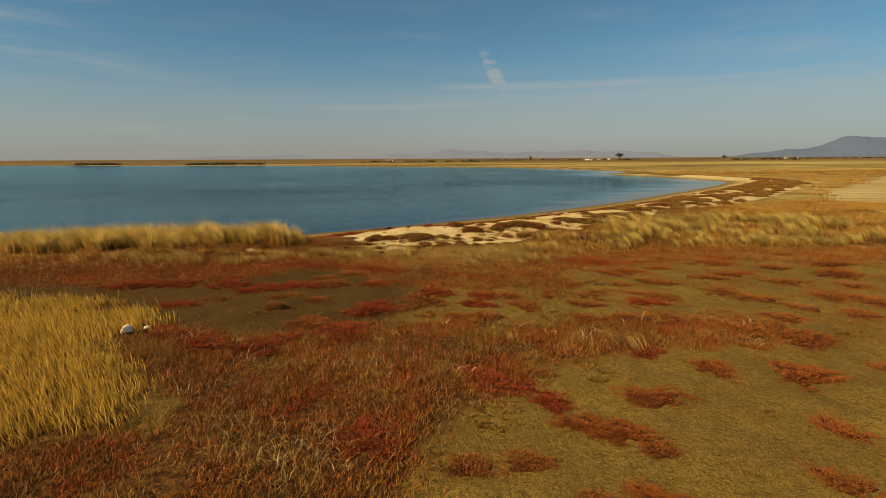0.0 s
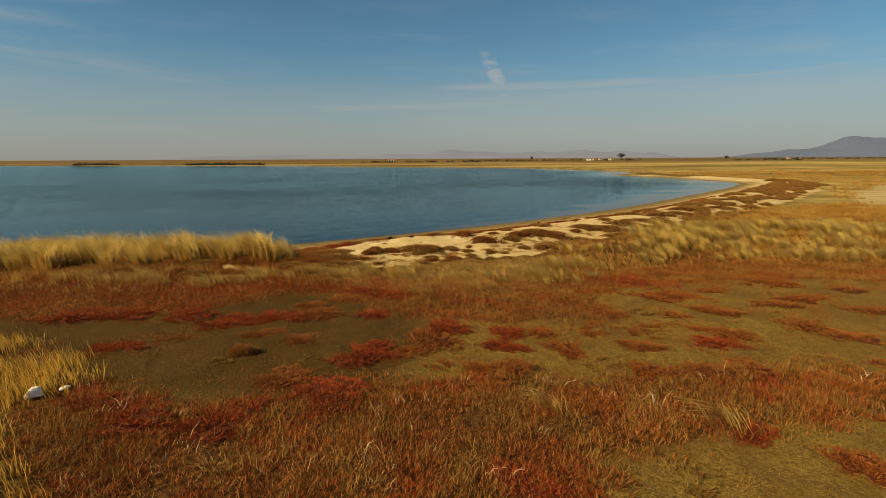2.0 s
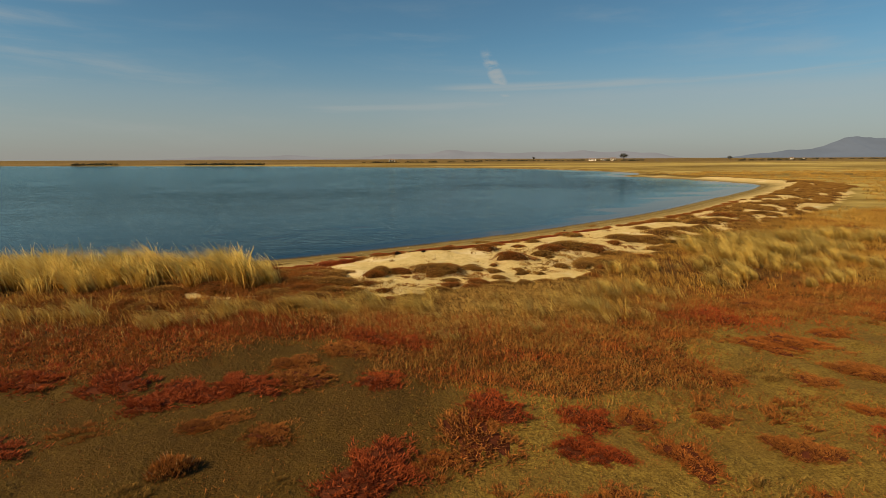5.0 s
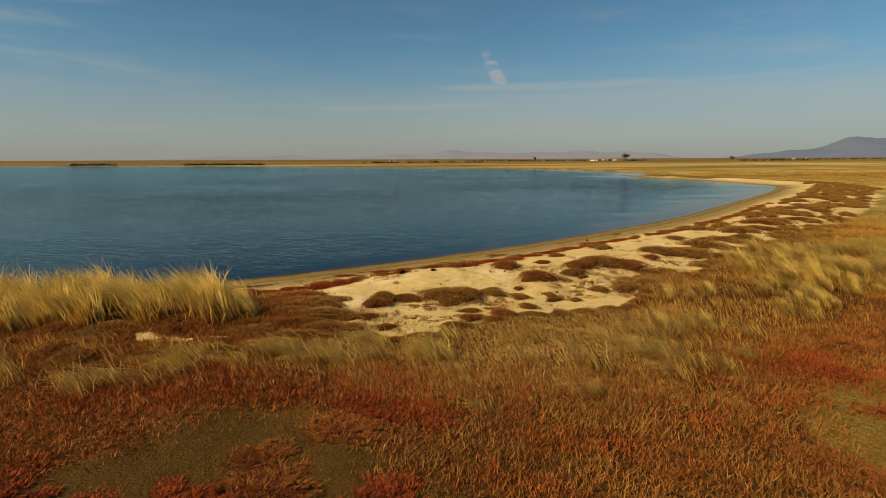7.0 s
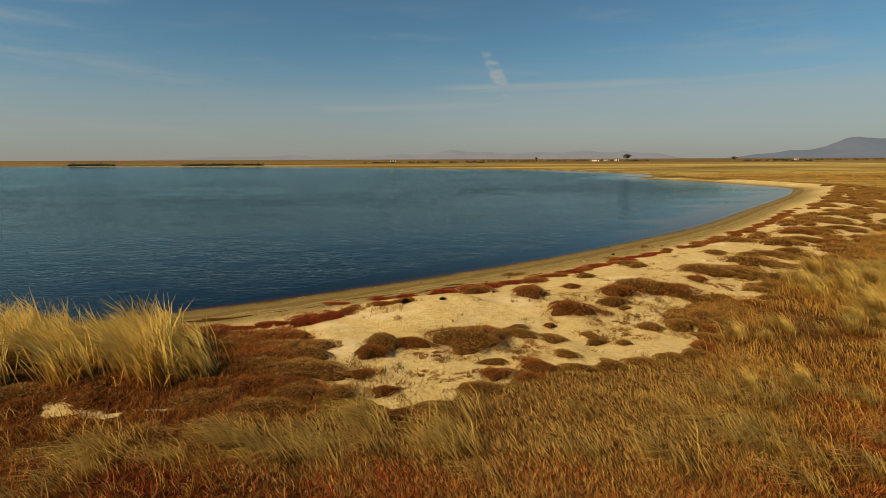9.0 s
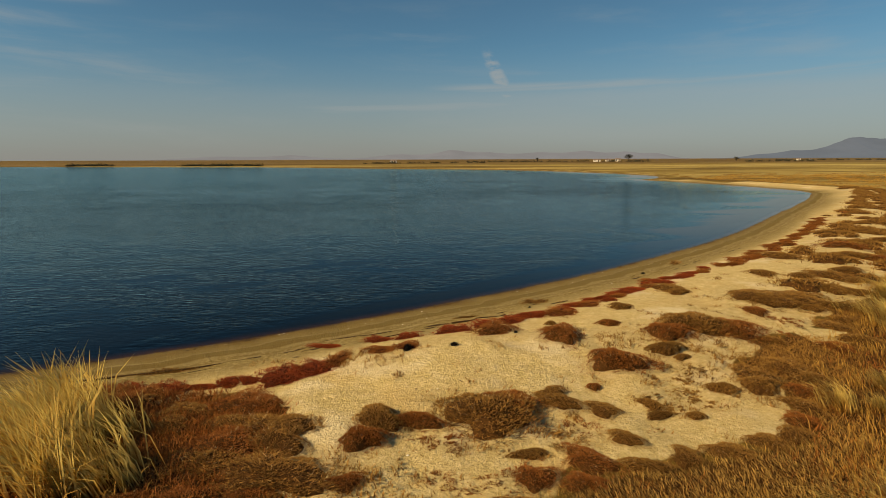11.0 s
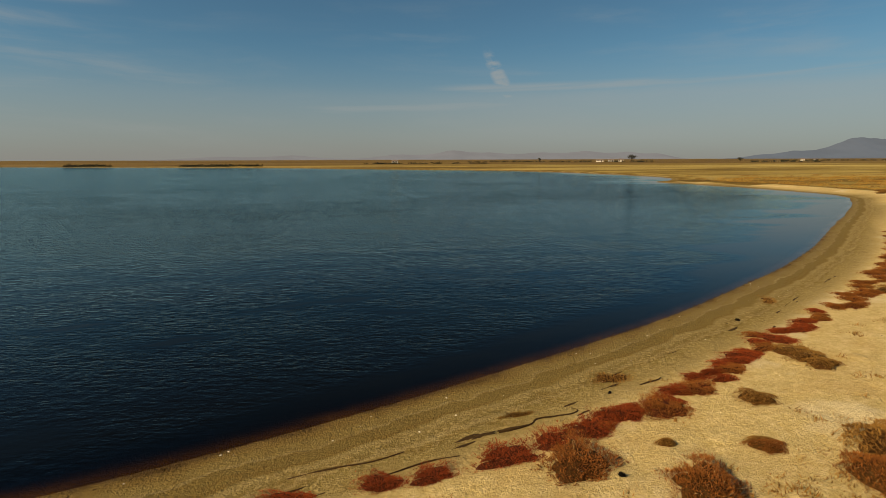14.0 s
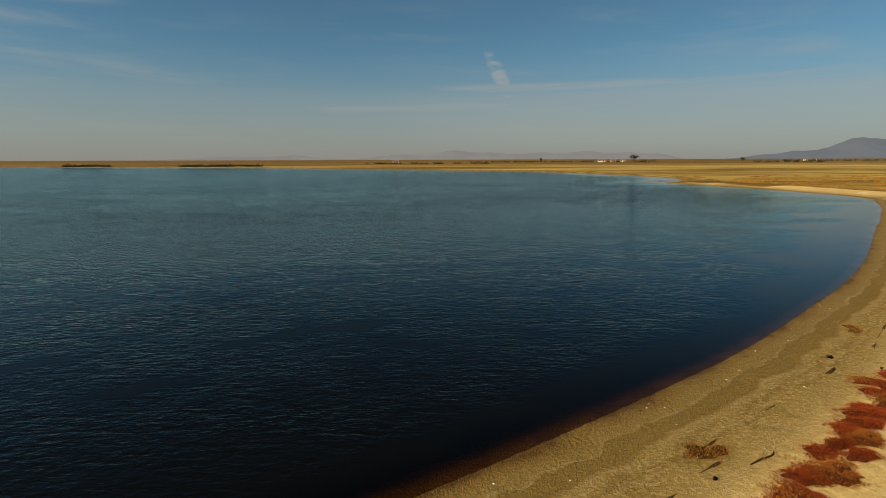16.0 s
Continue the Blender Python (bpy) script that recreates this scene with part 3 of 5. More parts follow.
# smooth streaks over weed beds
SLICKS = [(-3.6, 35.2, 1.6, 0.35), (-5.4, 34.4, 0.9, 0.3), (-9.5, 33.2, 1.2, 0.3), (-2.0, 33.8, 0.8, 0.3), (-6.8, 32.0, 1.0, 0.35)]


def calm_layer(P):
    d, x, y = -shore(P), P[:, 0], P[:, 1]
    reach = 2.0 + 0.30 * np.clip(x + 4, 0, 60)
    S = np.column_stack([x * 0.12, y])
    lee = smooth(d + reach * (0.30 * lumps(S, 5, 61) + 0.18 * lumps(S, 2.2, 62)), reach, 0.1 * reach)
    rough = 0.62 * smooth(d, 30, 4) * smooth(x, 24, 8)
    slick = np.zeros(len(P))
    for cx, cy, rx, ry in SLICKS:
        slick = np.maximum(slick, smooth(np.hypot((x - cx) / rx, (y - cy - 0.25 * (x - cx)) / ry) + 0.25 * lumps(P, 1.2, 64), 1.2, 0.6))
    slick = np.maximum(slick, 0.9 * smooth(lumps(S * [4, 1], 2.6, 65) + 0.4 * lumps(S * [6, 1], 1.0, 66), 0.75, 1.1) * smooth(d, 14, 6))
    return np.clip(np.maximum(np.maximum(lee, rough), slick), 0, 1.0)


wx, wy = steps_out(-14, 16, 0.4, -1000, 260, 1.07), steps_out(25, 45, 0.4, 24, 460, 1.06)
water = tagged(new("water", grid_mesh("water", wx, wy, lambda P: np.full(len(P), WATER_Z), WATER, [("depth", lambda P: np.clip(-shore(P) / 9, 0, 1)), ("calm", calm_layer), ("offshore", lambda P: np.clip(-shore(P) / 120, 0, 1))])),
               "dark blue rippled lake, calm and pale in the bay", "water", kind="structure")


# ---- distant hills ----
def hills(name, y, x0, x1, peaks, mat, seed, label):
    """A range: a ridge line built of broad humps, with spurs falling towards the plain."""
    xs = np.linspace(x0, x1, 260)
    top = sum(h * np.exp(-np.abs((xs - c) / wd) ** 1.6) for c, h, wd in peaks)
    rows = np.linspace(0, 1, 14)
    co = []
    for r in rows:
        spur = 1 + 0.10 * np.sin(xs * 0.021 + seed + 4 * r) * (1 - r) + 0.05 * np.sin(xs * 0.057 + 2 * seed + 7 * r) * (1 - 0.75 * r)
        z = top * (r ** 1.15) * spur - 12 * (1 - r)
        co.append(np.column_stack([xs, np.full(len(xs), y + 320 * r), z]))
    co = np.concatenate(co)
    nx = len(xs)
    i = (np.arange(len(rows) - 1)[:, None] * nx + np.arange(nx - 1)).ravel()
    me = raw_mesh(name, co, np.stack([i, i + 1, i + nx + 1, i + nx], 1), mat, smooth_shade=True)
    return tagged(new(name, me), label, "hills", kind="structure")


# glow colours that hold the haze: paler for the middle range, bluer for the east
HAZY, NEARER = hill_material("hazy_hills", (0.200, 0.220, 0.258), 0.9), hill_material("blue_haze_hills", (0.122, 0.158, 0.210), 0.9)
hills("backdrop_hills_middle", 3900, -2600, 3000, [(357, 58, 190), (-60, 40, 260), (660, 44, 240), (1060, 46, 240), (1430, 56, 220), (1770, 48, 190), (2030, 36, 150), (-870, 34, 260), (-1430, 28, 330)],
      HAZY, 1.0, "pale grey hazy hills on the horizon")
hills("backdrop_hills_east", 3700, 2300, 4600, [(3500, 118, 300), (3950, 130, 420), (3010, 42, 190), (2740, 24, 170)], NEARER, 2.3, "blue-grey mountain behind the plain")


# ---- plants: blades grown by the hundred ----
def blades(base, az, lean, length, width, seed, droop=0.5, twist=None):
    """Tapered, bent blades. base (n, 3); lean: how far the tip goes aside per unit of length. Returns points, triangles, and the share along the blade."""
    n = len(base)
    rng = np.random.RandomState(seed)
    up = np.array([0, 0, 1.0])
    side = np.stack([np.cos(az), np.sin(az), np.zeros(n)], 1)
    turn = rng.uniform(0, 6.28, n) if twist is None else rng.normal(twist, 0.8, n)
    flatw = np.stack([np.cos(turn), np.sin(turn), np.zeros(n)], 1) * (width / 2)[:, None]
    L, k = length[:, None], lean[:, None]
    mid = base + up * L * 0.55 + side * L * k * 0.32
    tip = base + up * L * (1 - 0.35 * k * droop) + side * L * k
    co = np.stack([base - flatw, base + flatw, mid - flatw * 0.75, mid + flatw * 0.75, tip], 1).reshape(-1, 3)
    i = np.arange(n)[:, None] * 5
    tri = np.concatenate([i + [0, 1, 3], i + [0, 3, 2], i + [2, 3, 4]], 1).reshape(-1, 3)
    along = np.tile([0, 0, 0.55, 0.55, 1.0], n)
    return co, tri, along


def shoots(base, az, lean, length, width, seed):
    """Short pointed shoots, one triangle each."""
    n = len(base)
    rng = np.random.RandomState(seed)
    turn = rng.uniform(0, 6.28, n)
    flatw = np.stack([np.cos(turn), np.sin(turn), np.zeros(n)], 1) * (width * 0.65)[:, None]
    tip = base + np.stack([np.cos(az) * lean, np.sin(az) * lean, 1 - 0.2 * lean], 1) * length[:, None]
    co = np.stack([base - flatw, base + flatw, tip], 1).reshape(-1, 3)
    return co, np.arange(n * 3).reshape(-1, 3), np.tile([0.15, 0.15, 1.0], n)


def scatter(poly, per_m2, seed, lo=0.0, soft=0.5, keep=None):
    """Random points in a polygon, thinned towards its edge."""
    rng = np.random.RandomState(seed)
    a = np.array(poly, float)
    x0, y0 = a.min(0) - 0.5
    x1, y1 = a.max(0) + 0.5
    n = int((x1 - x0) * (y1 - y0) * per_m2)
    P = np.column_stack([rng.uniform(x0, x1, n), rng.uniform(y0, y1, n)])
    s = smooth(inside(warped(P), poly), lo - soft, lo + soft)
    if keep is not None:
        s = s * keep(P)
    return P[rng.uniform(0, 1, n) < s]


def stuff(name, P, mat, lengths, width, seed, lean=(0.1, 0.6), az=None, label="", category="", per=1, spread=0.05, droop=0.5):
    """One mesh of many small plants standing on the ground at P, per blades to a plant."""
    rng = np.random.RandomState(seed)
    z = height(P)
    B = np.repeat(np.column_stack([P, z]), per, 0)
    n = len(B)
    B[:, :2] += rng.normal(0, spread, (n, 2))
    B[:, 2] -= 0.02
    size = np.repeat(rng.uniform(0.7, 1.25, len(P)), per)
    A = rng.uniform(0, 6.28, n) if az is None else az + rng.normal(0, 0.7, n)
    L, W = rng.uniform(*lengths, n) * size, np.full(n, width) * rng.uniform(0.7, 1.3, n)
    co, tri, along = shoots(B, A, rng.uniform(*lean, n), L, W, seed) if lengths[1] < 0.2 else blades(B, A, rng.uniform(*lean, n), L, W, seed, droop)
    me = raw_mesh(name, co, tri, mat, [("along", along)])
    return tagged(new(name, me), label, category, kind="stuff")


def patchy(size, seed, cut=0.0, soft=0.5):
    return lambda P: smooth(lumps(P, size, seed), cut - soft, cut + soft)


def part(name, me, parent, label=""):
    ob = new(name, me)
    ob.parent = parent
    if label:
        ob["label"] = label
    if name in ("foliage", "dry_growth", "leaf_litter"):
        ob["kind"] = "stuff"
    return ob


def mat_dome(name, seed, mat, h=0.7):
    """A low cushion of radius 1 with a lobed outline."""
    rng = np.random.RandomState(seed)
    ph = rng.uniform(0, 6.28, 4)
    rings, seg = 5, 28
    t = np.linspace(0, 2 * np.pi, seg, endpoint=False)
    out = 1 + 0.17 * np.sin(2 * t + ph[0]) + 0.16 * np.sin(3 * t + ph[1]) + 0.12 * np.sin(5 * t + ph[2]) + 0.08 * np.sin(8 * t + ph[3])
    co = [(0, 0, h)]
    for r in range(1, rings + 1):
        k = r / rings
        for i in range(seg):
            co.append((math.cos(t[i]) * out[i] * k, math.sin(t[i]) * out[i] * k, h * (1 - k ** 2.4) * (0.85 + 0.3 * rng.rand()) - (0.25 if r == rings else 0)))
    tri = [(0, 1 + i, 1 + (i + 1) % seg) for i in range(seg)]
    for r in range(rings - 1):
        a, b = 1 + r * seg, 1 + (r + 1) * seg
        for i in range(seg):
            j = (i + 1) % seg
            tri += [(a + i, b + i, b + j), (a + i, b + j, a + j)]
    return raw_mesh(name, np.array(co), np.array(tri), mat, smooth_shade=True), out


def cushion(name, seed, mat_low, mat_up, count, length, width, h, label, category, stalks=0, aside=0.08, gaps=-0.3, low=True):
    """A plant that forms a cushion: a dense mat with upright shoots all over, one metre in radius until it is scaled."""
    rng = np.random.RandomState(seed)
    top = new(name)
    dome, out = mat_dome("mat", seed, mat_low, h * 0.85)
    dome.transform(Matrix.Diagonal((0.8, 0.8, 1, 1)))
    if low:
        part("mat", dome, top)
    def grow(n, ln, wd, sd, edge=1.0):
        k = np.sqrt(rng.uniform(0, 1, n)) * edge * rng.uniform(0.75, 1.25, n)
        a = rng.uniform(0, 6.283, n)
        o = np.interp(a, np.linspace(0, 2 * np.pi, len(out) + 1), np.append(out, out[0]))
        xy = np.column_stack([np.cos(a) * o * k, np.sin(a) * o * k])
        full = lumps(xy, 0.5, seed) + 0.6 * lumps(xy, 0.2, seed + 1) + 1.1 * (1 - k)
        on = full > gaps
        k, a, xy, full = k[on], a[on], xy[on], full[on]
        n = len(k)
        base = np.column_stack([xy, h * np.clip(1 - np.minimum(k, 1) ** 2.4, 0, 1) * 0.9 - 0.02])
        return shoots(base, a + rng.normal(0, 1.2, n), rng.uniform(0.02, 0.26 + 1.6 * aside, n) + aside * np.minimum(k, 1), rng.uniform(0.5, 1.2, n) * ln * np.clip(0.7 + 0.25 * full, 0.5, 1.2), rng.uniform(0.7, 1.3, n) * wd, sd)
    co, tri, al = grow(count, length, width, seed)
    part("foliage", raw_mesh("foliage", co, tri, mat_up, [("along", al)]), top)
    if stalks:
        co, tri, al = grow(stalks, length * 1.9, width * 0.5, seed + 9, 0.8)
        part("dry_growth", raw_mesh("dry_growth", co, tri, STALK, [("along", al)]), top, "bleached dry stalks")
    return tagged(top, label, category)


def set_out(proto, spots, group, squash=0.35, grow=1.06):
    """Copies of a cushion at (x, y, radius across, radius along)."""
    rng = random.Random(len(spots) * 7 + len(group))
    for x, y, rx, ry in spots:
        ry = min(ry, rx * 1.5)
        rx, ry = rx * grow, ry * grow
        p = rng.choice(proto)
        hz = (rx * ry) ** 0.5
        m = Matrix.Translation((x, y, ground_z(x, y) - 0.01)) @ Matrix.Diagonal((rx, ry, squash * (0.45 + 0.55 * hz), 1)) @ Matrix.Rotation(rng.uniform(0, 6.28), 4, "Z")
        copy_thing(p, m)["group"] = group


# cushions to be copied; the first ones stand where they are needed
def clear_proto(protos):
    for p in protos:
        for o in list(p.children_recursive) + [p]:
            bpy.data.objects.remove(o)


def patch_set(seed, mat, label):
    return cushion("glasswort_patch", seed, MAT_RED, mat, 4300, 0.27, 0.024, 0.26, label, "glasswort", 0, 0.16, 0.15)


SILT = "glasswort patches on the silt"
crimson = [patch_set(1, RED, "low crimson glasswort patch on bare silt"), patch_set(2, RED, "low crimson glasswort patch on bare silt"), patch_set(11, RUST, "low rust-red glasswort patch on bare silt")]
rusty = [patch_set(3, ORANGE, "low orange-brown glasswort patch on bare silt"), patch_set(12, RUST, "low rust-red glasswort patch on bare silt"), patch_set(13, RUST, "low rust-red glasswort patch on bare silt")]
thin = [cushion("glasswort_seedlings", sd, MAT_RED, m, 2600, 0.46, 0.022, 0.10, "sparse rusty glasswort seedlings on bare silt", "glasswort", 0, 0.06, 0.75, False) for sd, m in ((17, RUST), (18, GREY), (19, RUST))]
set_out(crimson, [(-5.90, 14.20, 0.36, 0.42), (-5.28, 16.07, 0.54, 0.36), (-4.52, 15.36, 0.31, 0.30), (-4.13, 15.68, 0.47, 0.42), (-3.53, 15.83, 0.43, 0.43), (-2.83, 16.17, 0.52, 0.33), (-3.01, 16.73, 0.29, 0.27),
                  (-3.57, 14.74, 0.38, 0.20), (-2.86, 14.51, 0.35, 0.20), (-1.60, 15.89, 0.27, 0.38), (-1.58, 13.71, 0.42, 0.50), (-0.44, 14.51, 0.48, 0.68), (-0.13, 14.97, 0.37, 0.39), (0.96, 14.60, 0.34, 0.28),
                  (0.64, 14.07, 0.33, 0.21), (0.92, 13.85, 0.22, 0.24), (-2.78, 12.77, 0.42, 0.28), (5.08, 18.79, 0.49, 0.43), (5.53, 15.96, 0.32, 0.27), (5.85, 15.72, 0.38, 0.30), (5.06, 14.36, 0.42, 0.33),
                  (4.53, 13.83, 0.27, 0.37), (-1.91, 17.88, 0.55, 0.42)], SILT, 0.2, 1.32)
set_out(crimson, [(1.02, 9.21, 0.32, 0.22), (-0.26, 7.76, 0.27, 0.29), (-1.29, 8.30, 0.32, 0.43), (0.44, 9.84, 0.62, 0.28), (3.15, 10.89, 0.24, 0.31), (0.72, 12.95, 0.30, 0.28), (-2.0, 12.2, .6, .35), (-3.2, 11.6, .5, .4),
                  (-2.2, 17.3, .5, .3), (-1.2, 17.6, .45, .28), (-6.6, 16.3, .6, .4), (-7.6, 16.1, .6, .4), (-4.4, 11.7, .5, .4), (-5.0, 12.1, .35, .3)], SILT, 0.2, 1.32)
set_out(rusty, [(-0.91, 13.91, 0.25, 0.16), (1.59, 14.59, 0.27, 0.27), (1.75, 13.74, 0.34, 0.38), (0.26, 12.95, 0.29, 0.26), (4.93, 17.10, 0.36, 0.46), (5.62, 17.16, 0.38, 0.57), (3.16, 16.34, 0.44, 0.25), (3.49, 15.81, 0.33, 0.29),
                (4.70, 15.45, 0.31, 0.32), (4.64, 14.61, 0.22, 0.16), (2.54, 14.57, 0.25, 0.16), (2.99, 13.97, 0.21, 0.19), (3.27, 13.77, 0.24, 0.31), (2.75, 12.86, 0.33, 0.30), (3.21, 12.70, 0.34, 0.30), (3.73, 12.68, 0.35, 0.33),
                (4.3, 12.75, 0.4, 0.3), (1.34, 12.24, 0.29, 0.14), (8.73, 18.48, 0.79, 0.67), (7.81, 19.37, 0.67, 0.7), (6.80, 19.76, 0.44, 0.6), (6.6, 17.6, .6, .35)], SILT, 0.17, 1.26)
set_out(rusty, [(4.97, 9.76, 0.60, 0.47), (4.24, 8.15, 0.40, 0.30), (3.90, 10.09, 0.31, 0.36), (2.40, 9.23, 0.51, 0.32), (1.30, 8.55, 0.36, 0.28), (1.72, 8.35, 0.32, 0.28), (1.95, 7.95, 0.28, 0.16), (0.45, 7.79, 0.31, 0.17),
                (0.96, 7.08, 0.29, 0.16), (1.51, 7.10, 0.31, 0.16), (3.44, 7.21, 0.28, 0.20), (6.88, 12.54, 0.45, 0.45), (7.75, 13.39, 0.51, 0.37), (6.34, 11.32, 0.61, 0.38), (6.71, 14.71, 0.49, 0.42), (7.20, 14.06, 0.45, 0.36),
                (8.68, 12.67, 0.41, 0.41), (6.62, 9.90, 0.41, 0.43), (5.09, 11.07, 0.27, 0.15), (9.2, 14.2, .45, .6), (9.8, 13.8, .5, .5), (8.3, 16.6, .8, .4)], SILT, 0.17, 1.26)
set_out(rusty, [(7.3, 16.2, .6, .4), (9.0, 15.8, .7, .4), (10.8, 15.2, .7, .45), (11.5, 16.6, .8, .5), (12.6, 14.6, .6, .4), (10.6, 12.6, .5, .4), (13.4, 15.8, .8, .4), (14.2, 13.6, .6, .4), (10.2, 17.6, .8, .4), (12.4, 17.8, .9, .4),
                (14.6, 17.2, .9, .45), (9.6, 11.4, .4, .3), (11.6, 13.6, .5, .35)], SILT, 0.16, 1.12)
set_out(thin, [(3.67, 8.62, 0.2, 0.14), (5.74, 13.07, 0.42, 0.2), (7.51, 11.57, 0.48, 0.25), (-0.28, 13.17, 0.3, 0.25), (4.24, 15.92, 0.4, 0.36), (2.6, 14.9, .5, .35), (3.4, 14.6, .5, .3), (-0.95, 13.6, .35, .3), (0.3, 12.3, .5, .35), (1.0, 12.4, .5, .3),
               (2.1, 9.9, .5, .3), (0.9, 10.0, .4, .3), (0.2, 8.9, .5, .35), (1.5, 11.6, .5, .3), (2.2, 13.1, .4, .3), (-3.9, 13.4, .3, .16), (-2.5, 13.6, .2, .1), (3.0, 17.2, .6, .4), (4.0, 17.6, .5, .35), (-5.0, 14.7, .4, .2), (1.7, 16.2, .6, .4),
               (3.9, 14.9, .5, .25), (5.5, 12.0, .5, .3), (2.0, 10.6, .5, .3)], "glasswort seedlings on the silt", 0.17, 1.3)
clear_proto(thin)
red = crimson + rusty
clear_proto(red)

bush = [cushion("saltbush", s, MAT_BROWN, BUSH if s != 6 else RUST, 4500, 0.15, 0.020, 0.58, "low brown saltbush cushion on pale shelly sand", "bush", 50, 0.34, -0.5) for s in (4, 5, 6, 7)]
SANDY = "saltbushes on the sand"
sparse = [cushion("saltbush_shoots", sd, MAT_BROWN, m, 3000, 0.18, 0.020, 0.14, "sparse brown saltbush shoots with sand between", "bush", 0, 0.2, 0.7, False) for sd, m in ((27, BUSH), (28, BUSH), (29, RUST))]
set_out(bush, [(-1.87, 22.61, 0.35, 0.29), (-2.04, 22.12, 0.33, 0.23), (-1.37, 22.54, 0.34, 0.17), (-0.42, 22.71, 0.59, 0.67), (-0.08, 22.93, 0.34, 0.52), (1.37, 25.49, 0.40, 0.51), (1.94, 24.31, 0.45, 0.47), (3.54, 25.70, 0.42, 0.49), (4.33, 26.17, 0.59, 0.80), (4.97, 26.01, 0.55, 0.60), (3.10, 24.90, 0.41, 0.19), (3.28, 23.44, 0.23, 0.14), (3.92, 23.53, 0.34, 0.27)], SANDY, 0.42, 1.1)
set_out(bush, [(0.62, 23.12, 0.37, 0.22), (2.67, 26.53, 0.21, 0.13), (3.25, 24.58, 0.15, 0.11), (1.32, 23.55, 0.13, 0.08), (1.95, 23.04, 0.21, 0.08), (1.97, 22.77, 0.24, 0.08), (2.46, 22.72, 0.15, 0.08), (7.21, 28.19, 0.56, 0.82), (6.36, 27.23, 0.31, 0.26), (8.34, 28.41, 0.53, 0.58), (7.97, 27.52, 0.34, 0.20), (9.69, 29.09, 0.63, 0.29), (8.74, 27.79, 0.38, 0.21), (7.49, 26.36, 0.55, 0.20), (8.05, 26.74, 0.36, 0.29), (10.34, 28.88, 0.30, 0.21), (5.51, 25.49, 0.28, 0.11), (3.50, 27.81, 0.33, 0.24), (5.53, 29.51, 0.37, 0.55), (0.24, 26.19, 0.43, 0.62)], SANDY, 0.28, 1.1)
set_out(bush, [(0.60, 23.31, 0.35, 0.15), (1.20, 22.88, 0.27, 0.21), (-0.07, 21.84, 0.25, 0.10), (0.59, 21.70, 0.39, 0.21), (1.22, 22.14, 0.23, 0.17), (-0.10, 21.39, 0.28, 0.24), (-2.17, 21.31, 0.26, 0.14), (-2.54, 21.26, 0.20, 0.11), (-2.37, 20.80, 0.30, 0.14), (-1.76, 20.87, 0.24, 0.13), (-2.05, 20.32, 0.26, 0.14), (-3.51, 22.32, 0.47, 0.38), (-3.14, 21.41, 0.34, 0.20), (-3.72, 21.08, 0.39, 0.34), (-2.99, 20.83, 0.47, 0.29), (4.09, 23.92, 0.37, 0.44), (4.87, 24.24, 0.34, 0.49)], SANDY, 0.26, 1.08)
set_out(bush, [(9.06, 30.82, 0.45, 0.38), (9.94, 30.43, 0.47, 0.20), (10.86, 30.55, 0.60, 0.67), (11.94, 31.13, 0.55, 0.37), (11.29, 29.97, 0.41, 0.20), (11.64, 33.47, 0.59, 0.78), (9.72, 29.18, 0.55, 0.43), (10.41, 28.94, 0.40, 0.10), (7.96, 28.19, 0.56, 0.76), (7.11, 28.31, 0.53, 0.77), (8.59, 27.81, 0.33, 0.15), (15.43, 35.22, 0.82, 0.92), (14.04, 33.35, 0.64, 0.64), (14.61, 33.05, 0.62, 0.55), (18.13, 39.15, 0.35, 0.52), (19.77, 38.97, 0.66, 0.88), (26.16, 47.32, 0.33, 0.49), (23.96, 46.38, 0.20, 0.32), (18.48, 36.60, 0.78, 0.60), (13.87, 36.34, 0.33, 0.49), (2.69, 26.41, 0.21, 0.18), (1.52, 26.67, 0.13, 0.08), (5.49, 28.98, 0.29, 0.25)], SANDY, 0.3, 1.1)
set_out(sparse, [(-1.07, 22.10, 0.45, 0.20), (2.50, 24.24, 0.27, 0.21), (3.26, 24.22, 0.52, 0.23), (2.35, 23.80, 0.18, 0.20), (2.78, 23.82, 0.25, 0.09), (2.65, 23.47, 0.29, 0.16), (2.78, 23.19, 0.27, 0.20), (2.26, 22.96, 0.18, 0.11), (6.59, 26.60, 0.38, 0.37), (6.02, 25.82, 0.25, 0.16), (0.76, 22.47, 0.46, 0.47), (-1.13, 21.44, 0.33, 0.25), (-0.42, 21.38, 0.46, 0.27), (2.05, 23.24, 0.22, 0.09), (2.01, 22.93, 0.23, 0.09), (0.38, 22.17, 0.37, 0.27), (-1.50, 22.71, 0.24, 0.22)],
        SANDY, 0.22, 1.25)
set_out(bush, [(3.0, 22.05, .3, .16), (3.5, 22.2, .3, .2), (3.85, 22.55, .28, .24), (4.2, 23.0, .3, .26), (4.5, 23.4, .3, .26), (4.95, 23.8, .34, .28), (2.4, 21.85, .34, .14), (1.8, 21.75, .3, .12), (1.2, 21.55, .3, .14), (0.4, 21.3, .3, .16),
               (-0.45, 20.9, .3, .16), (-1.1, 20.4, .32, .13), (-1.7, 20.15, .3, .13), (6.6, 25.2, .4, .25), (7.4, 25.6, .4, .3)], SANDY, 0.26, 1.1)
clear_proto(sparse)

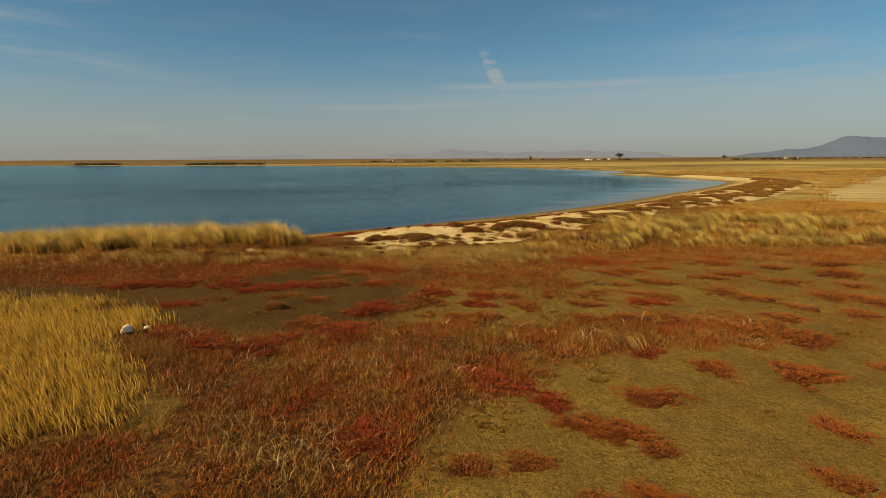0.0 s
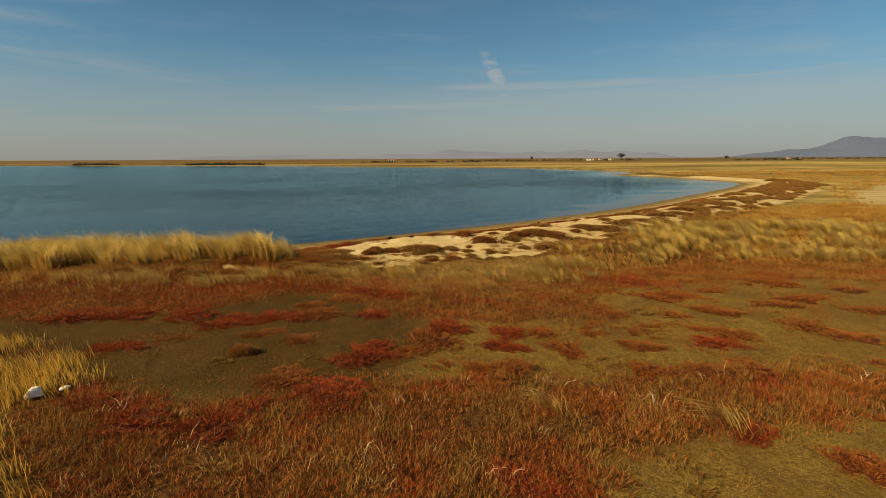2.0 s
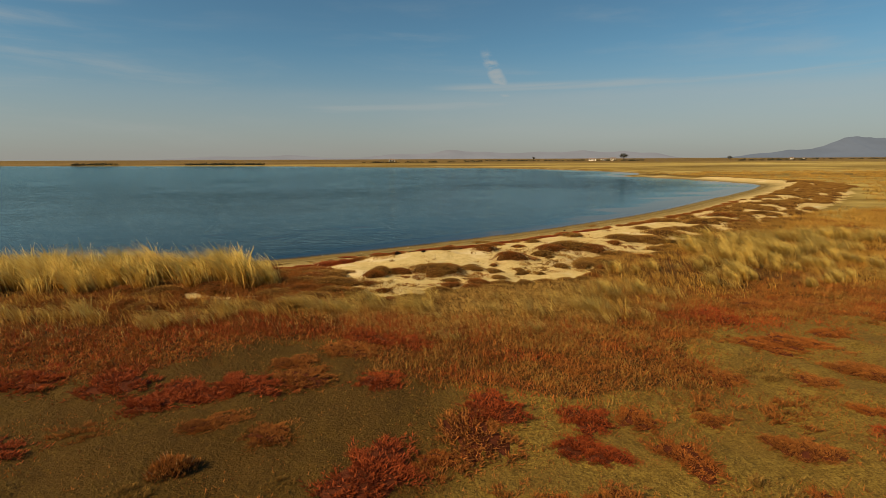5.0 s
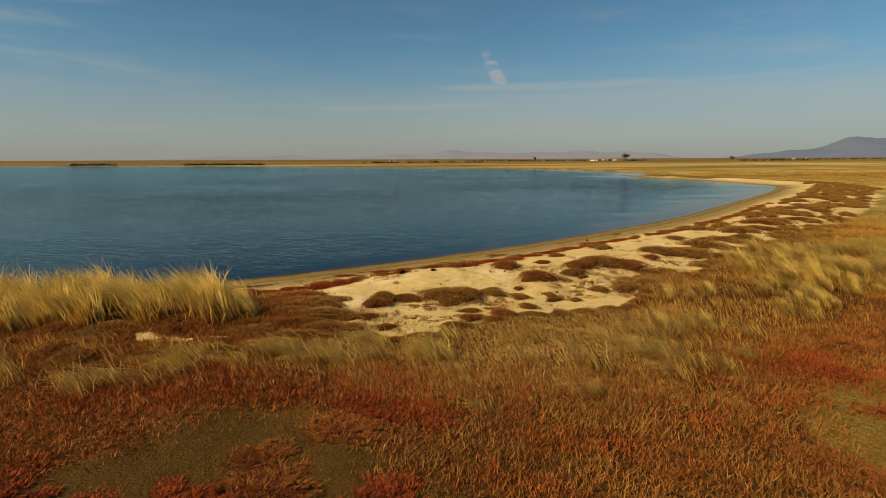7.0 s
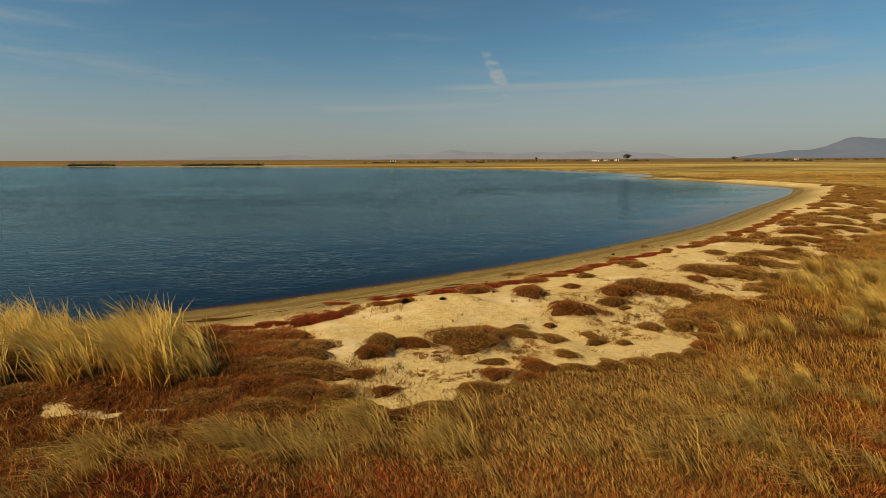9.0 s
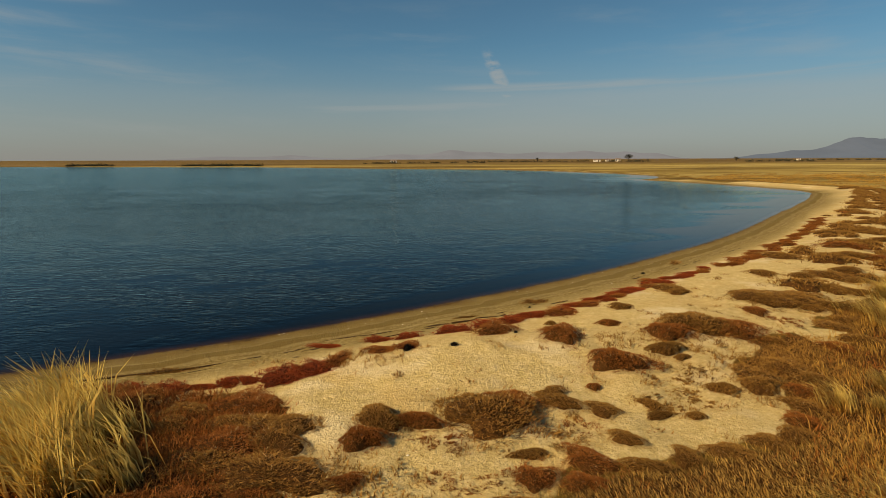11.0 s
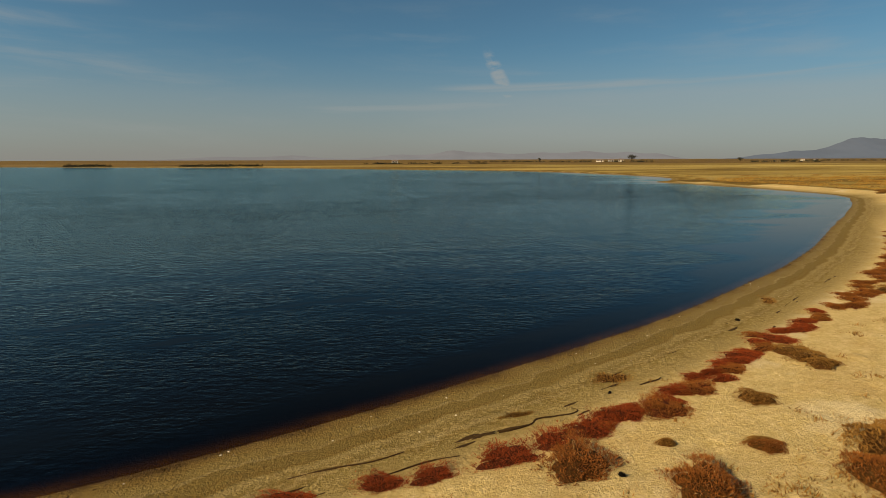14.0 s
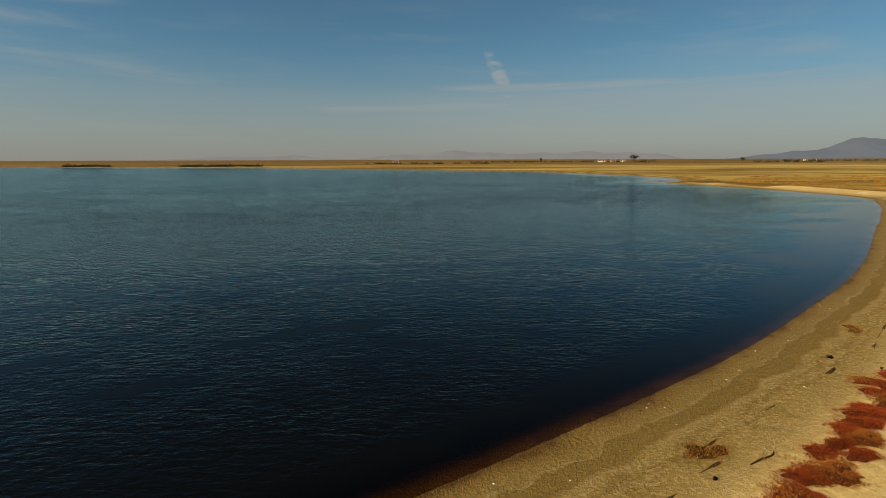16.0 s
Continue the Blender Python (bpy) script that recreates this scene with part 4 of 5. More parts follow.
west_spots = []
rw = random.Random(17)
while len(west_spots) < 46:
    x, y = rw.uniform(-9, -2.6), rw.uniform(19.7, 24.2)
    q = np.array([[x, y]])
    if float(inside(q, BROWNWEST)[0]) > -0.1 and float(tongues(q)[0]) < -0.1:
        r = rw.uniform(0.22, 0.55)
        west_spots.append((x, y, r * 1.25, r * 0.8))
set_out(bush, west_spots, "bushes at the foot of the bank", 0.25)

SATELLITES = [(x, y, rx, ry) for x, y, rx, ry in ((-0.3, 22.5, 1.2, .7), (3.2, 23.7, 1.1, .8), (4.4, 24.6, .8, .8), (4.5, 26.2, 1.2, .8), (7.6, 28.2, 1.2, .8), (10.4, 30.0, 1.4, .9), (-2.0, 21.2, .8, .4), (2.8, 25.2, .9, .5), (-2.6, 24.9, .8, .4))]

# further dune bushes towards the bay
rng = random.Random(5)
spots = []
while len(spots) < 250:
    t = rng.random() ** 0.7
    x = 9 + 42 * t
    y = 30.5 + 42 * t + rng.uniform(-6, 4)
    q = np.array([[x, y]])
    dd = float(shore(q)[0])
    if dd < 3.6 or float(inside(q, DUNE)[0]) < -1.5:
        continue
    r = rng.uniform(0.3, 0.8)
    spots.append((x, y, r * 1.1, r * 0.8))
clear_proto(bush)
bush = [cushion("saltbush", s, MAT_BROWN, BUSH if s != 6 else RUST, 420, 0.36, 0.05, 0.5, "low brown saltbush cushion on pale sand by the bay", "bush") for s in (14, 15, 16)]
set_out(bush, spots, "saltbushes along the bay", 0.36)
clear_proto(bush)

# red band along the strand line
strand = [cushion("strand_glasswort", s, MAT_RED, RED if s != 10 else RUST, 3600, 0.20, 0.022, 0.36, "crimson glasswort growing along the strand line" if s != 10 else "rust-brown glasswort growing along the strand line", "glasswort", 0, 0.2) for s in (8, 9, 10)]
set_out(strand, [(-6.49, 24.10, 0.41, 0.16), (-5.82, 24.16, 0.39, 0.22), (-5.23, 24.10, 0.39, 0.26), (-4.75, 24.28, 0.31, 0.10), (-4.32, 24.36, 0.27, 0.10), (-4.02, 24.41, 0.20, 0.11), (-3.45, 24.40, 0.41, 0.39), (-2.98, 24.66, 0.32, 0.44), (-2.69, 24.97, 0.22, 0.34), (-1.89, 25.30, 0.34, 0.16), (-1.43, 25.34, 0.27, 0.15), (-0.51, 26.55, 0.40, 0.30), (0.21, 26.82, 0.26, 0.40), (0.76, 27.25, 0.26, 0.35), (1.42, 27.68, 0.29, 0.29), (2.07, 27.73, 0.37, 0.32), (2.90, 28.35, 0.35, 0.27), (3.97, 29.33, 0.19, 0.29), (4.64, 29.79, 0.26, 0.30), (5.86, 30.54, 0.26, 0.33), (6.79, 31.11, 0.23, 0.26), (7.85, 31.88, 0.22, 0.19)], "glasswort along the strand", 0.22, 1.35)
ribbon = rounded([(0.64, 27.15), (1.38, 27.7), (1.98, 27.91), (2.85, 28.49), (3.83, 29.15), (4.61, 29.77), (5.33, 30.3), (6.68, 31.27), (8.35, 32.44)])
spots, gone = [(-2.0, 26.2, 0.33, 0.24), (-1.45, 26.25, 0.33, 0.26), (-3.0, 26.1, 0.38, 0.13)], 0.0
rng = random.Random(9)
for a, b in zip(ribbon[:-1], ribbon[1:]):
    gone += math.dist(a, b)
    if gone > 0.26:
        gone = 0.0
        spots.append((b[0] + rng.uniform(-.14, .14), b[1] + rng.uniform(-.2, .2), rng.uniform(.18, .42), rng.uniform(.12, .28)))
set_out(strand, spots, "glasswort along the strand", 0.2, 1.1)
rng = random.Random(8)
spots = []
for k in range(34):
    u = k / 33
    x = 9 + 14 * u
    q = np.array([[x, y] for y in np.arange(20, 60, 0.1)])
    sd = shore(q)
    y = float(q[np.argmin(np.abs(sd - 2.9 - 0.15 * math.sin(k * 1.7)))][1])
    spots.append((x + rng.uniform(-.1, .1), y + rng.uniform(-.12, .12), rng.uniform(.3, .5), rng.uniform(.2, .34)))
set_out(strand[2:], spots, "glasswort along the strand", 0.26)
clear_proto(strand)


# ---- tall grass ----
def tussock(name, seed, mat, n, length, width, lean, label, spread=0.13, wind=2.75):
    rng = np.random.RandomState(seed)
    top = new(name)
    base = np.column_stack([rng.normal(0, spread * 1.7, n), rng.normal(0, spread, n), np.full(n, -0.03)])
    az = wind + rng.normal(0, 0.5, n)
    co, tri, al = blades(base, az, rng.uniform(*lean, n), rng.uniform(0.6, 1.1, n) ** 1.0 * length, rng.uniform(0.7, 1.3, n) * width, seed, 0.9, 5.06)
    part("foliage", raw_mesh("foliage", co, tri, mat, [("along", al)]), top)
    k = n // 6
    base = np.column_stack([rng.normal(0, spread * 1.3, k), rng.normal(0, spread * 1.3, k), np.full(k, -0.03)])
    co, tri, al = blades(base, rng.uniform(0, 6.28, k), rng.uniform(0.3, 1.0, k), rng.uniform(0.3, 0.55, k) * length, rng.uniform(0.7, 1.3, k) * width, seed + 1, 0.9)
    part("leaf_litter", raw_mesh("leaf_litter", co, tri, TAWNY, [("along", al)]), top, "dull fallen leaves round the foot")
    return tagged(top, label, "grass")


tall = [tussock("dune_grass_tussock", s, STRAW, 150, 1.12, 0.025, (0.4, 1.15), "tall straw-coloured dune grass tussock bent by wind") for s in (21, 22, 23, 24)]
wispy = [tussock("dune_grass_tuft", s, STRAW, 80, 1.25, 0.019, (0.7, 1.7), "thin golden grass tuft bent over by wind", 0.2, 2.95) for s in (25, 26, 27)]
rng = random.Random(3)


def plant(protos, spots, group, lo=0.7, hi=1.3):
    for x, y, k in spots:
        p = rng.choice(protos)
        s = k * rng.uniform(lo, hi)
        m = Matrix.Translation((x, y, ground_z(x, y))) @ Matrix.Rotation(rng.uniform(-.5, .5), 4, "Z") @ Matrix.Diagonal((s, s, s * rng.uniform(0.9, 1.1), 1))
        copy_thing(p, m)["group"] = group


west = scatter(TALLWEST, 3.9, 31, 0.0, 0.2)
plant(tall, [(x, y, 0.74 if y > 22.3 else 0.68) for x, y in west if x > -13.5 and y < 23.4 - 0.12 * (x + 6) and float(tongues(np.array([[x, y]]))[0]) < -0.25], "dune grass on the bank")
far_west = np.array([q for q in scatter(TALLWEST, 40, 34, 0.1, 0.2) if -34 < q[0] <= -13])
stuff("bank_grass", far_west, STRAW, (0.35, 0.66), 0.022, 34, (0.3, 0.95), 2.9, "tall straw-coloured dune grass along the bank", "grass", per=5, spread=0.1, droop=0.9)
east = scatter(TALLEAST, 5.0, 32, 0.1, 0.5, patchy(3.0, 5, -0.1, 0.35))
plant(tall + wispy, [(x, y, 0.55 if y > 24 else 0.4) for i, (x, y) in enumerate(east) if y < 30 and x < 20 and (y > 23 or x > 6 or i % 2)], "dune grass behind the sand")
for poly, per, k, sd in (([(-4.7, 19.1), (-0.6, 19.2), (-0.3, 19.9), (-2.6, 20.1), (-4.9, 19.7)], 5, 0.36, 35), ([(-5.8, 18.5), (-4.1, 18.6), (-4.1, 19.1), (-5.8, 19.0)], 5, 0.36, 36),
                         ([(-10, 18.7), (-6.5, 18.8), (-6.5, 19.6), (-10, 19.6)], 3, 0.36, 37)):
    plant(wispy, [(x, y, k) for x, y in scatter(poly, per, sd, 0.0, 0.3)], "dune grass behind the sand")
plant(wispy, [(2.4, 19.4, .45), (2.7, 19.2, .5), (2.9, 19.6, .5), (4.3, 19.3, .4), (5.0, 20.3, .45), (4.5, 20.7, .45), (3.6, 20.3, .45), (0.6, 19.2, .35), (-0.6, 18.8, .35), (0.9, 20.2, .3), (2.7, 18.45, .4), (3.6, 18.7, .35), (3.1, 18.9, .45), (1.5, 18.9, .4), (2.2, 20.2, .4), (3.0, 20.5, .45), (0.95, 11.55, .28), (2.95, 10.95, .3), (1.2, 18.0, .35), (-0.4, 17.6, .3)],
      "single grass tufts")
for p in tall + wispy:
    for o in list(p.children_recursive) + [p]:
        bpy.data.objects.remove(o)

# ---- carpets ----
LOW, BUSHY = (0.03, 0.10), (0.15, 1.2)
stuff("reed_bed", scatter(REEDS, 420, 41, 0.0, 0.3, patchy(2.4, 27, -0.5, 0.3)), REED, (0.12, 0.32), 0.012, 41, (0.1, 0.8), 2.9, "golden yellow salt grass bed on the flat", "grass", per=2)
stuff("glasswort_carpet", scatter(CARPET, 480, 42, 0, 0.4, patchy(1.3, 7, 0.35, 0.4)), RED, LOW, 0.014, 42, BUSHY, label="dense red and rust glasswort carpet", category="glasswort", per=5)
stuff("rust_carpet", scatter(CARPET, 560, 43, 0, 0.5, patchy(1.1, 8, -0.4, 0.5)), RUST, LOW, 0.013, 43, BUSHY, label="brown rusty glasswort between the red", category="glasswort", per=5)
stuff("grey_sprigs", scatter(CARPET, 330, 44, 0, 0.5, patchy(1.4, 9, 0.1, 0.5)), GREY, (0.05, 0.14), 0.010, 44, BUSHY, label="grey-brown dry sprigs in the carpet", category="grass", per=5)
stuff("pale_stalks", scatter(CARPET, 12, 45, 0, 0.3, patchy(1.7, 10, 0.3, 0.3)), STALK, (0.1, 0.22), 0.009, 45, (0.5, 1.3), label="bleached dead stalks standing in the carpet", category="grass", per=5)
stuff("meadow_rust", scatter(MEADOW, 430, 46, 0, 0.5), RUST, LOW, 0.015, 46, BUSHY, label="rust-brown glasswort meadow", category="glasswort", per=4)
stuff("meadow_grey", scatter(MEADOW, 230, 47, 0, 0.5, patchy(2, 11, 0.0, 0.5)), GREY, (0.06, 0.15), 0.011, 47, BUSHY, label="grey-brown dry sprigs in the meadow", category="grass", per=4)
stuff("west_red", scatter([p if p[0] > -16 else (-16, p[1]) for p in WESTRED], 200, 48, 0, 0.4, patchy(2.2, 14, -0.2, 0.5)), RED, LOW, 0.018, 48, BUSHY, label="red glasswort belt before the bank", category="glasswort", per=4)
stuff("west_gold", scatter([(-16, 18.7), (-7, 18.8), (-3.2, 19.0), (-3.0, 19.9), (-7, 20.3), (-16, 20.2)], 120, 65, 0, 0.4, patchy(1.3, 30, 0.0, 0.4)), TAWNY, (0.12, 0.30), 0.010, 65, (0.3, 1.2), 2.9, "dry golden grass before the bank", "grass", per=4)
stuff("west_straw", scatter([(-16, 17.6), (-7, 17.8), (-2.0, 18.2), (-2.0, 19.0), (-7, 19.0), (-16, 18.9)], 60, 66, 0, 0.4, patchy(1.0, 31, 0.2, 0.4)), FAWN, (0.08, 0.2), 0.009, 66, (0.3, 1.2), 2.9, "fawn dry grass between the red growth", "grass", per=4)
stuff("edge_bush", scatter(EASTBROWN, 480, 67, 0.05, 0.2), BUSH, (0.03, 0.10), 0.013, 67, BUSHY, label="brown saltbush along the edge of the sand", category="bush", per=5)
stuff("west_rust", scatter([p if p[0] > -16 else (-16, p[1]) for p in WESTRED], 340, 55, 0, 0.4), RUST, LOW, 0.018, 55, BUSHY, label="rust-brown growth before the bank", category="glasswort", per=4)
stuff("west_brown", scatter(BROWNWEST, 520, 49, 0, 0.35, lambda P: smooth(tongues(P) + 0.12 * lumps(P, 0.6, 29), 0.12, -0.12) * smooth(inside(warped(P), DUNE), 0.12, -0.12)), RUST, (0.05, 0.15), 0.013, 49, BUSHY, label="brown shrubby growth at the foot of the bank", category="bush", per=4)
stuff("short_dry_grass", scatter(SHORTDRY, 950, 50, 0, 0.4, lambda P: smooth(inside(warped(P), DUNE), 0.12, -0.12)), FAWN, (0.045, 0.115), 0.0105, 50, (0.2, 1.1), 2.9, "dense short fawn grass", "grass", per=3)
stuff("short_rust", scatter(SHORTDRY, 300, 56, 0, 0.4, patchy(1.6, 15, 0.2, 0.5)), RUST, (0.035, 0.10), 0.011, 56, (0.15, 0.9), label="rusty sprigs in the fawn grass", category="glasswort", per=3)
stuff("east_grass", scatter(TALLEAST, 95, 51, 0, 0.8, patchy(4, 16, -0.3, 0.4)), TAWNY, (0.10, 0.26), 0.011, 51, (0.2, 0.9), 2.9, "yellow bent grass behind the sand", "grass", per=4)
stuff("east_rust", scatter(TALLEAST, 130, 57, 0, 0.8, patchy(3, 17, 0.1, 0.4)), RUST, (0.05, 0.14), 0.016, 57, BUSHY, label="brown growth among the yellow grass", category="bush", per=4)
stuff("silt_sprigs", scatter([(-8, 6), (11, 6), (14, 17), (-8, 17)], 240, 52, 0, 0.5, patchy(1.2, 12, -0.1, 0.6)), SILTY, (0.015, 0.045), 0.011, 52, BUSHY, label="small scattered sprigs on the silt", category="grass", per=4)
stuff("rust_sprigs", scatter([(2, 10.5), (12, 11), (16, 19), (-1, 19), (-1, 15)], 130, 53, 0, 0.5, patchy(1.5, 13, 0.1, 0.4)), RUST, (0.03, 0.09), 0.014, 53, BUSHY, label="rusty glasswort seedlings on the silt", category="glasswort", per=4)
stuff("bare_sprigs", scatter(BARE, 110, 63, 0, 0.5, patchy(0.8, 28, 0.2, 0.4)), RUST, (0.02, 0.06), 0.014, 63, BUSHY, label="tiny brown sprigs on the dark silt", category="glasswort", per=4)
stuff("meadow_red", scatter(MEADOW, 260, 58, 0, 0.5, patchy(1.8, 18, 0.4, 0.4)), RED, LOW, 0.016, 58, BUSHY, label="red glasswort through the meadow", category="glasswort", per=4)
stuff("short_red", scatter([(2.8, 17.8), (7.2, 18.0), (7.2, 20.6), (4.6, 20.8), (3.2, 19.4)], 260, 61, 0, 0.4, patchy(1.6, 24, -0.1, 0.5)), RED, LOW, 0.015, 61, BUSHY, label="dark red glasswort before the sand", category="glasswort", per=4)
stuff("front_red", scatter([(-6, 17.9), (-1, 18.0), (2.2, 17.8), (2.2, 18.7), (-1, 19.1), (-6, 19.2)], 300, 62, 0, 0.3, patchy(1.4, 26, 0.0, 0.5)), RED, (0.05, 0.13), 0.014, 62, BUSHY, label="dark red glasswort between the tufts", category="glasswort", per=4)
rng2 = np.random.RandomState(60)
near = np.concatenate([np.column_stack([rng2.normal(x, rx * 0.75, 60), rng2.normal(y, ry * 0.75, 60)]) for x, y, rx, ry in SATELLITES])
wide = scatter([(-3, 21.5), (4, 22.3), (11, 29), (14, 34), (6, 31.5), (-3, 25)], 6, 59, 0, 0.4, patchy(0.9, 19, 0.45, 0.3))
stuff("sand_sprigs", np.concatenate([near, wide]), BUSH, (0.03, 0.09), 0.016, 59, BUSHY, label="small brown sprigs scattered over the sand", category="bush", per=26, spread=0.06)


for cx, cy, rx, ry, sd, count in ((-2.35, 8.05, 0.75, 0.32, 71, 260), (-2.2, 10.5, 0.8, 0.2, 72, 110), (-3.0, 8.7, 0.3, 0.2, 73, 50)):
    r = np.random.RandomState(sd)
    spot = np.column_stack([r.normal(cx, rx * 0.6, count), r.normal(cy, ry * 0.6, count)])
    stuff("dead_stalks", spot, FAWN, (0.2, 0.26), 0.007, sd, (0.8, 1.7), label="flattened heap of bleached dead stalks", category="grass", per=1, droop=1.2)


# ---- loose things ----
def lump(name, seed, r, mat, flat=0.6, n=14, rings=8, rough=0.22):
    """A rounded, dented body, its foot at z = 0."""
    rng = np.random.RandomState(seed)
    ph = rng.uniform(0, 6.28, 6)
    co = []
    for i in range(rings + 1):
        a = math.pi * i / rings
        for j in range(n):
            b = 2 * math.pi * j / n
            k = r * (1 + rough * (math.sin(2 * b + ph[0] + a) + 0.7 * math.sin(3 * a + ph[1] + b) + 0.5 * math.sin(5 * b + ph[2])) / 2)
            co.append((k * math.sin(a) * math.cos(b), k * math.sin(a) * math.sin(b), k * flat * math.cos(a) + r * flat * 0.75))
    f = [(i * n + j, (i + 1) * n + j, (i + 1) * n + (j + 1) % n, i * n + (j + 1) % n) for i in range(rings) for j in range(n)]
    return raw_mesh(name, np.array(co), np.array(f), mat, smooth_shade=True)


def place(ob, x, y, turn=0.0, scale=(1, 1, 1), sink=0.01):
    ob.matrix_world = Matrix.Translation((x, y, ground_z(x, y) - sink)) @ Matrix.Rotation(turn, 4, "Z") @ Matrix.Diagonal((*scale, 1))
    return ob


def foam_block():
    """A broken white block: a wedge with bevelled, chipped edges."""
    bm = bmesh.new()
    bmesh.ops.create_cube(bm, size=1)
    for v in bm.verts:
        v.co = Vector((v.co.x * 0.22, v.co.y * 0.15, (v.co.z + 0.5) * 0.12))
        if v.co.z > 0.1:
            v.co.x *= 0.45
            v.co.y *= 0.7
            v.co.x += 0.02
    bmesh.ops.bevel(bm, geom=bm.edges[:], offset=0.018, segments=2, affect="EDGES")
    bmesh.ops.subdivide_edges(bm, edges=bm.edges[:], cuts=1)
    for v in bm.verts:
        v.co += Vector((random.uniform(-1, 1), random.uniform(-1, 1), random.uniform(-.5, .5))) * 0.006
    me = bpy.data.meshes.new("foam_block")
    bm.to_mesh(me)
    bm.free()
    me.materials.append(WHITE)
    return me


place(tagged(new("foam_block", foam_block()), "broken white foam block lying at the edge of the grass", "litter"), -5.86, 12.3, 0.5, (1, 1, 1), 0.0).location.z += 0.03
place(tagged(new("foam_chip", lump("foam_chip", 3, 0.05, WHITE)), "small white foam chip beside the larger block", "litter"), -5.62, 12.55, 0.9, (1.6, 0.8, 0.8)).location.z += 0.02

# dark clumps: a withered bush on the bare silt, and black bodies for weed rolled up on the beach and for shade by the
# bushes
withered = cushion("withered_bush", 61, MAT_BROWN, RUST, 1400, 0.6, 0.04, 0.9, "dark withered bush alone on bare silt", "bush", 20)
place(withered, -3.64, 13.85, 0, (0.25, 0.19, 0.12))
weed = cushion("weed_clump", 71, BLACK, BLACK, 700, 0.5, 0.05, 0.8, "black clump on the sand, for dried weed and deep bush shade", "weed", 0, 0.3, -0.6)
# the first two stand in for deep shade at the bushes' right ends
for x, y, r, s in ((-1.47, 25.15, 0.10, 1), (0.62, 25.9, 0.05, 2), (-0.65, 25.12, 0.07, 3), (1.5, 28.5, 0.04, 4), (6.06, 32.25, 0.06, 5)):
    k = place(copy_thing(weed, Matrix()), x, y, s, (r, r * 0.8, r * 1.1))
    k["group"] = "weed clumps on the beach"
clear_proto([weed])

# wrack lines
rng = random.Random(12)
for k in range(30):
    x = -7.5 + 22 * rng.random() ** 1.2
    q = np.array([[x, y] for y in np.arange(22, 52, 0.06)])
    sd = shore(q)
    want = rng.choice((1.5, 1.8, 1.8, 2.1, 0.2))
    i = int(np.argmin(np.abs(sd - want - rng.uniform(-.08, .08))))
    j = min(i + 1, len(q) - 1)
    q2 = np.array([[x + 0.5, y] for y in np.arange(22, 52, 0.06)])
    y2 = float(q2[np.argmin(np.abs(shore(q2) - sd[i]))][1])
    ln = rng.uniform(0.08, 0.42) if want > 1 else rng.uniform(0.03, 0.12)
    place(tagged(new("wrack_strip", lump("wrack_strip", 100 + k, 1.0, WRACK, 0.5, 18, 6, 0.7)), "thin dark strip of washed-up weed on damp sand", "weed", "wrack along the beach"),
          x, float(q[i][1]), math.atan2(y2 - float(q[i][1]), 0.5), (ln, rng.uniform(0.018, 0.045), 0.014))

# a round mat of dead weed with a frayed rim
mat_weed = cushion("weed_mat", 81, MAT_BROWN, BUSH, 1500, 0.3, 0.02, 0.16, "flat round mat of brown dead weed on the beach", "weed")
place(mat_weed, 1.8, 29.1, 0.4, (0.42, 0.36, 0.16))
place(copy_thing(mat_weed, Matrix()), 8.0, 33.8, 1.4, (0.5, 0.3, 0.12))
place(copy_thing(mat_weed, Matrix()), -5.6, 25.2, 0.3, (0.7, 0.2, 0.12))
place(copy_thing(mat_weed, Matrix()), -0.1, 27.95, 0.3, (0.36, 0.1, 0.12))


def weed_rope(points, thick, label):
    """A rolled strand of weed lying along a winding line."""
    cu = bpy.data.curves.new("weed_rope", "CURVE")
    cu.dimensions, cu.bevel_depth, cu.bevel_resolution = "3D", thick, 1
    sp = cu.splines.new("BEZIER")
    sp.bezier_points.add(len(points) - 1)
    for b, (x, y, k) in zip(sp.bezier_points, points):
        b.co, b.radius = (x, y, ground_z(x, y) + thick * 0.3), k
        b.handle_left_type = b.handle_right_type = "AUTO"
    tmp = bpy.data.objects.new("weed_rope", cu)
    me = bpy.data.meshes.new_from_object(tmp)
    bpy.data.objects.remove(tmp)
    me.materials.clear()
    me.materials.append(WRACK)
    return tagged(new("weed_rope", me), label, "weed", "wrack along the beach")


weed_rope([(-0.50, 27.42, 1.6), (-0.32, 27.47, 1.9), (-0.15, 27.52, 1.2), (0.02, 27.6, 0.7), (0.10, 27.72, 0.9), (0.42, 27.8, 0.6), (0.70, 27.87, 0.7), (0.80, 28.0, 0.5), (0.73, 28.03, 0.4)], 0.018, "winding dark rope of washed-up weed on the sand")
weed_rope([(2.1, 28.75, 0.5), (2.3, 28.85, 1.0), (2.5, 28.92, 0.8), (2.6, 29.02, 0.4)], 0.016, "short dark curl of weed on the sand")
weed_rope([(-3.2, 26.6, 0.5), (-2.7, 26.75, 1.0), (-2.2, 26.85, 0.8), (-1.8, 27.05, 0.5)], 0.014, "thin dark line of weed along the beach")
weed_rope([(-2.0, 26.45, 0.5), (-1.5, 26.7, 1.0), (-1.1, 26.8, 0.5)], 0.014, "thin dark line of weed along the beach")
weed_rope([(-7.4, 24.9, 0.5), (-6.4, 25.05, 1.3), (-5.2, 25.35, 1.0), (-4.2, 25.75, 0.5)], 0.018, "thin dark line of weed along the beach")

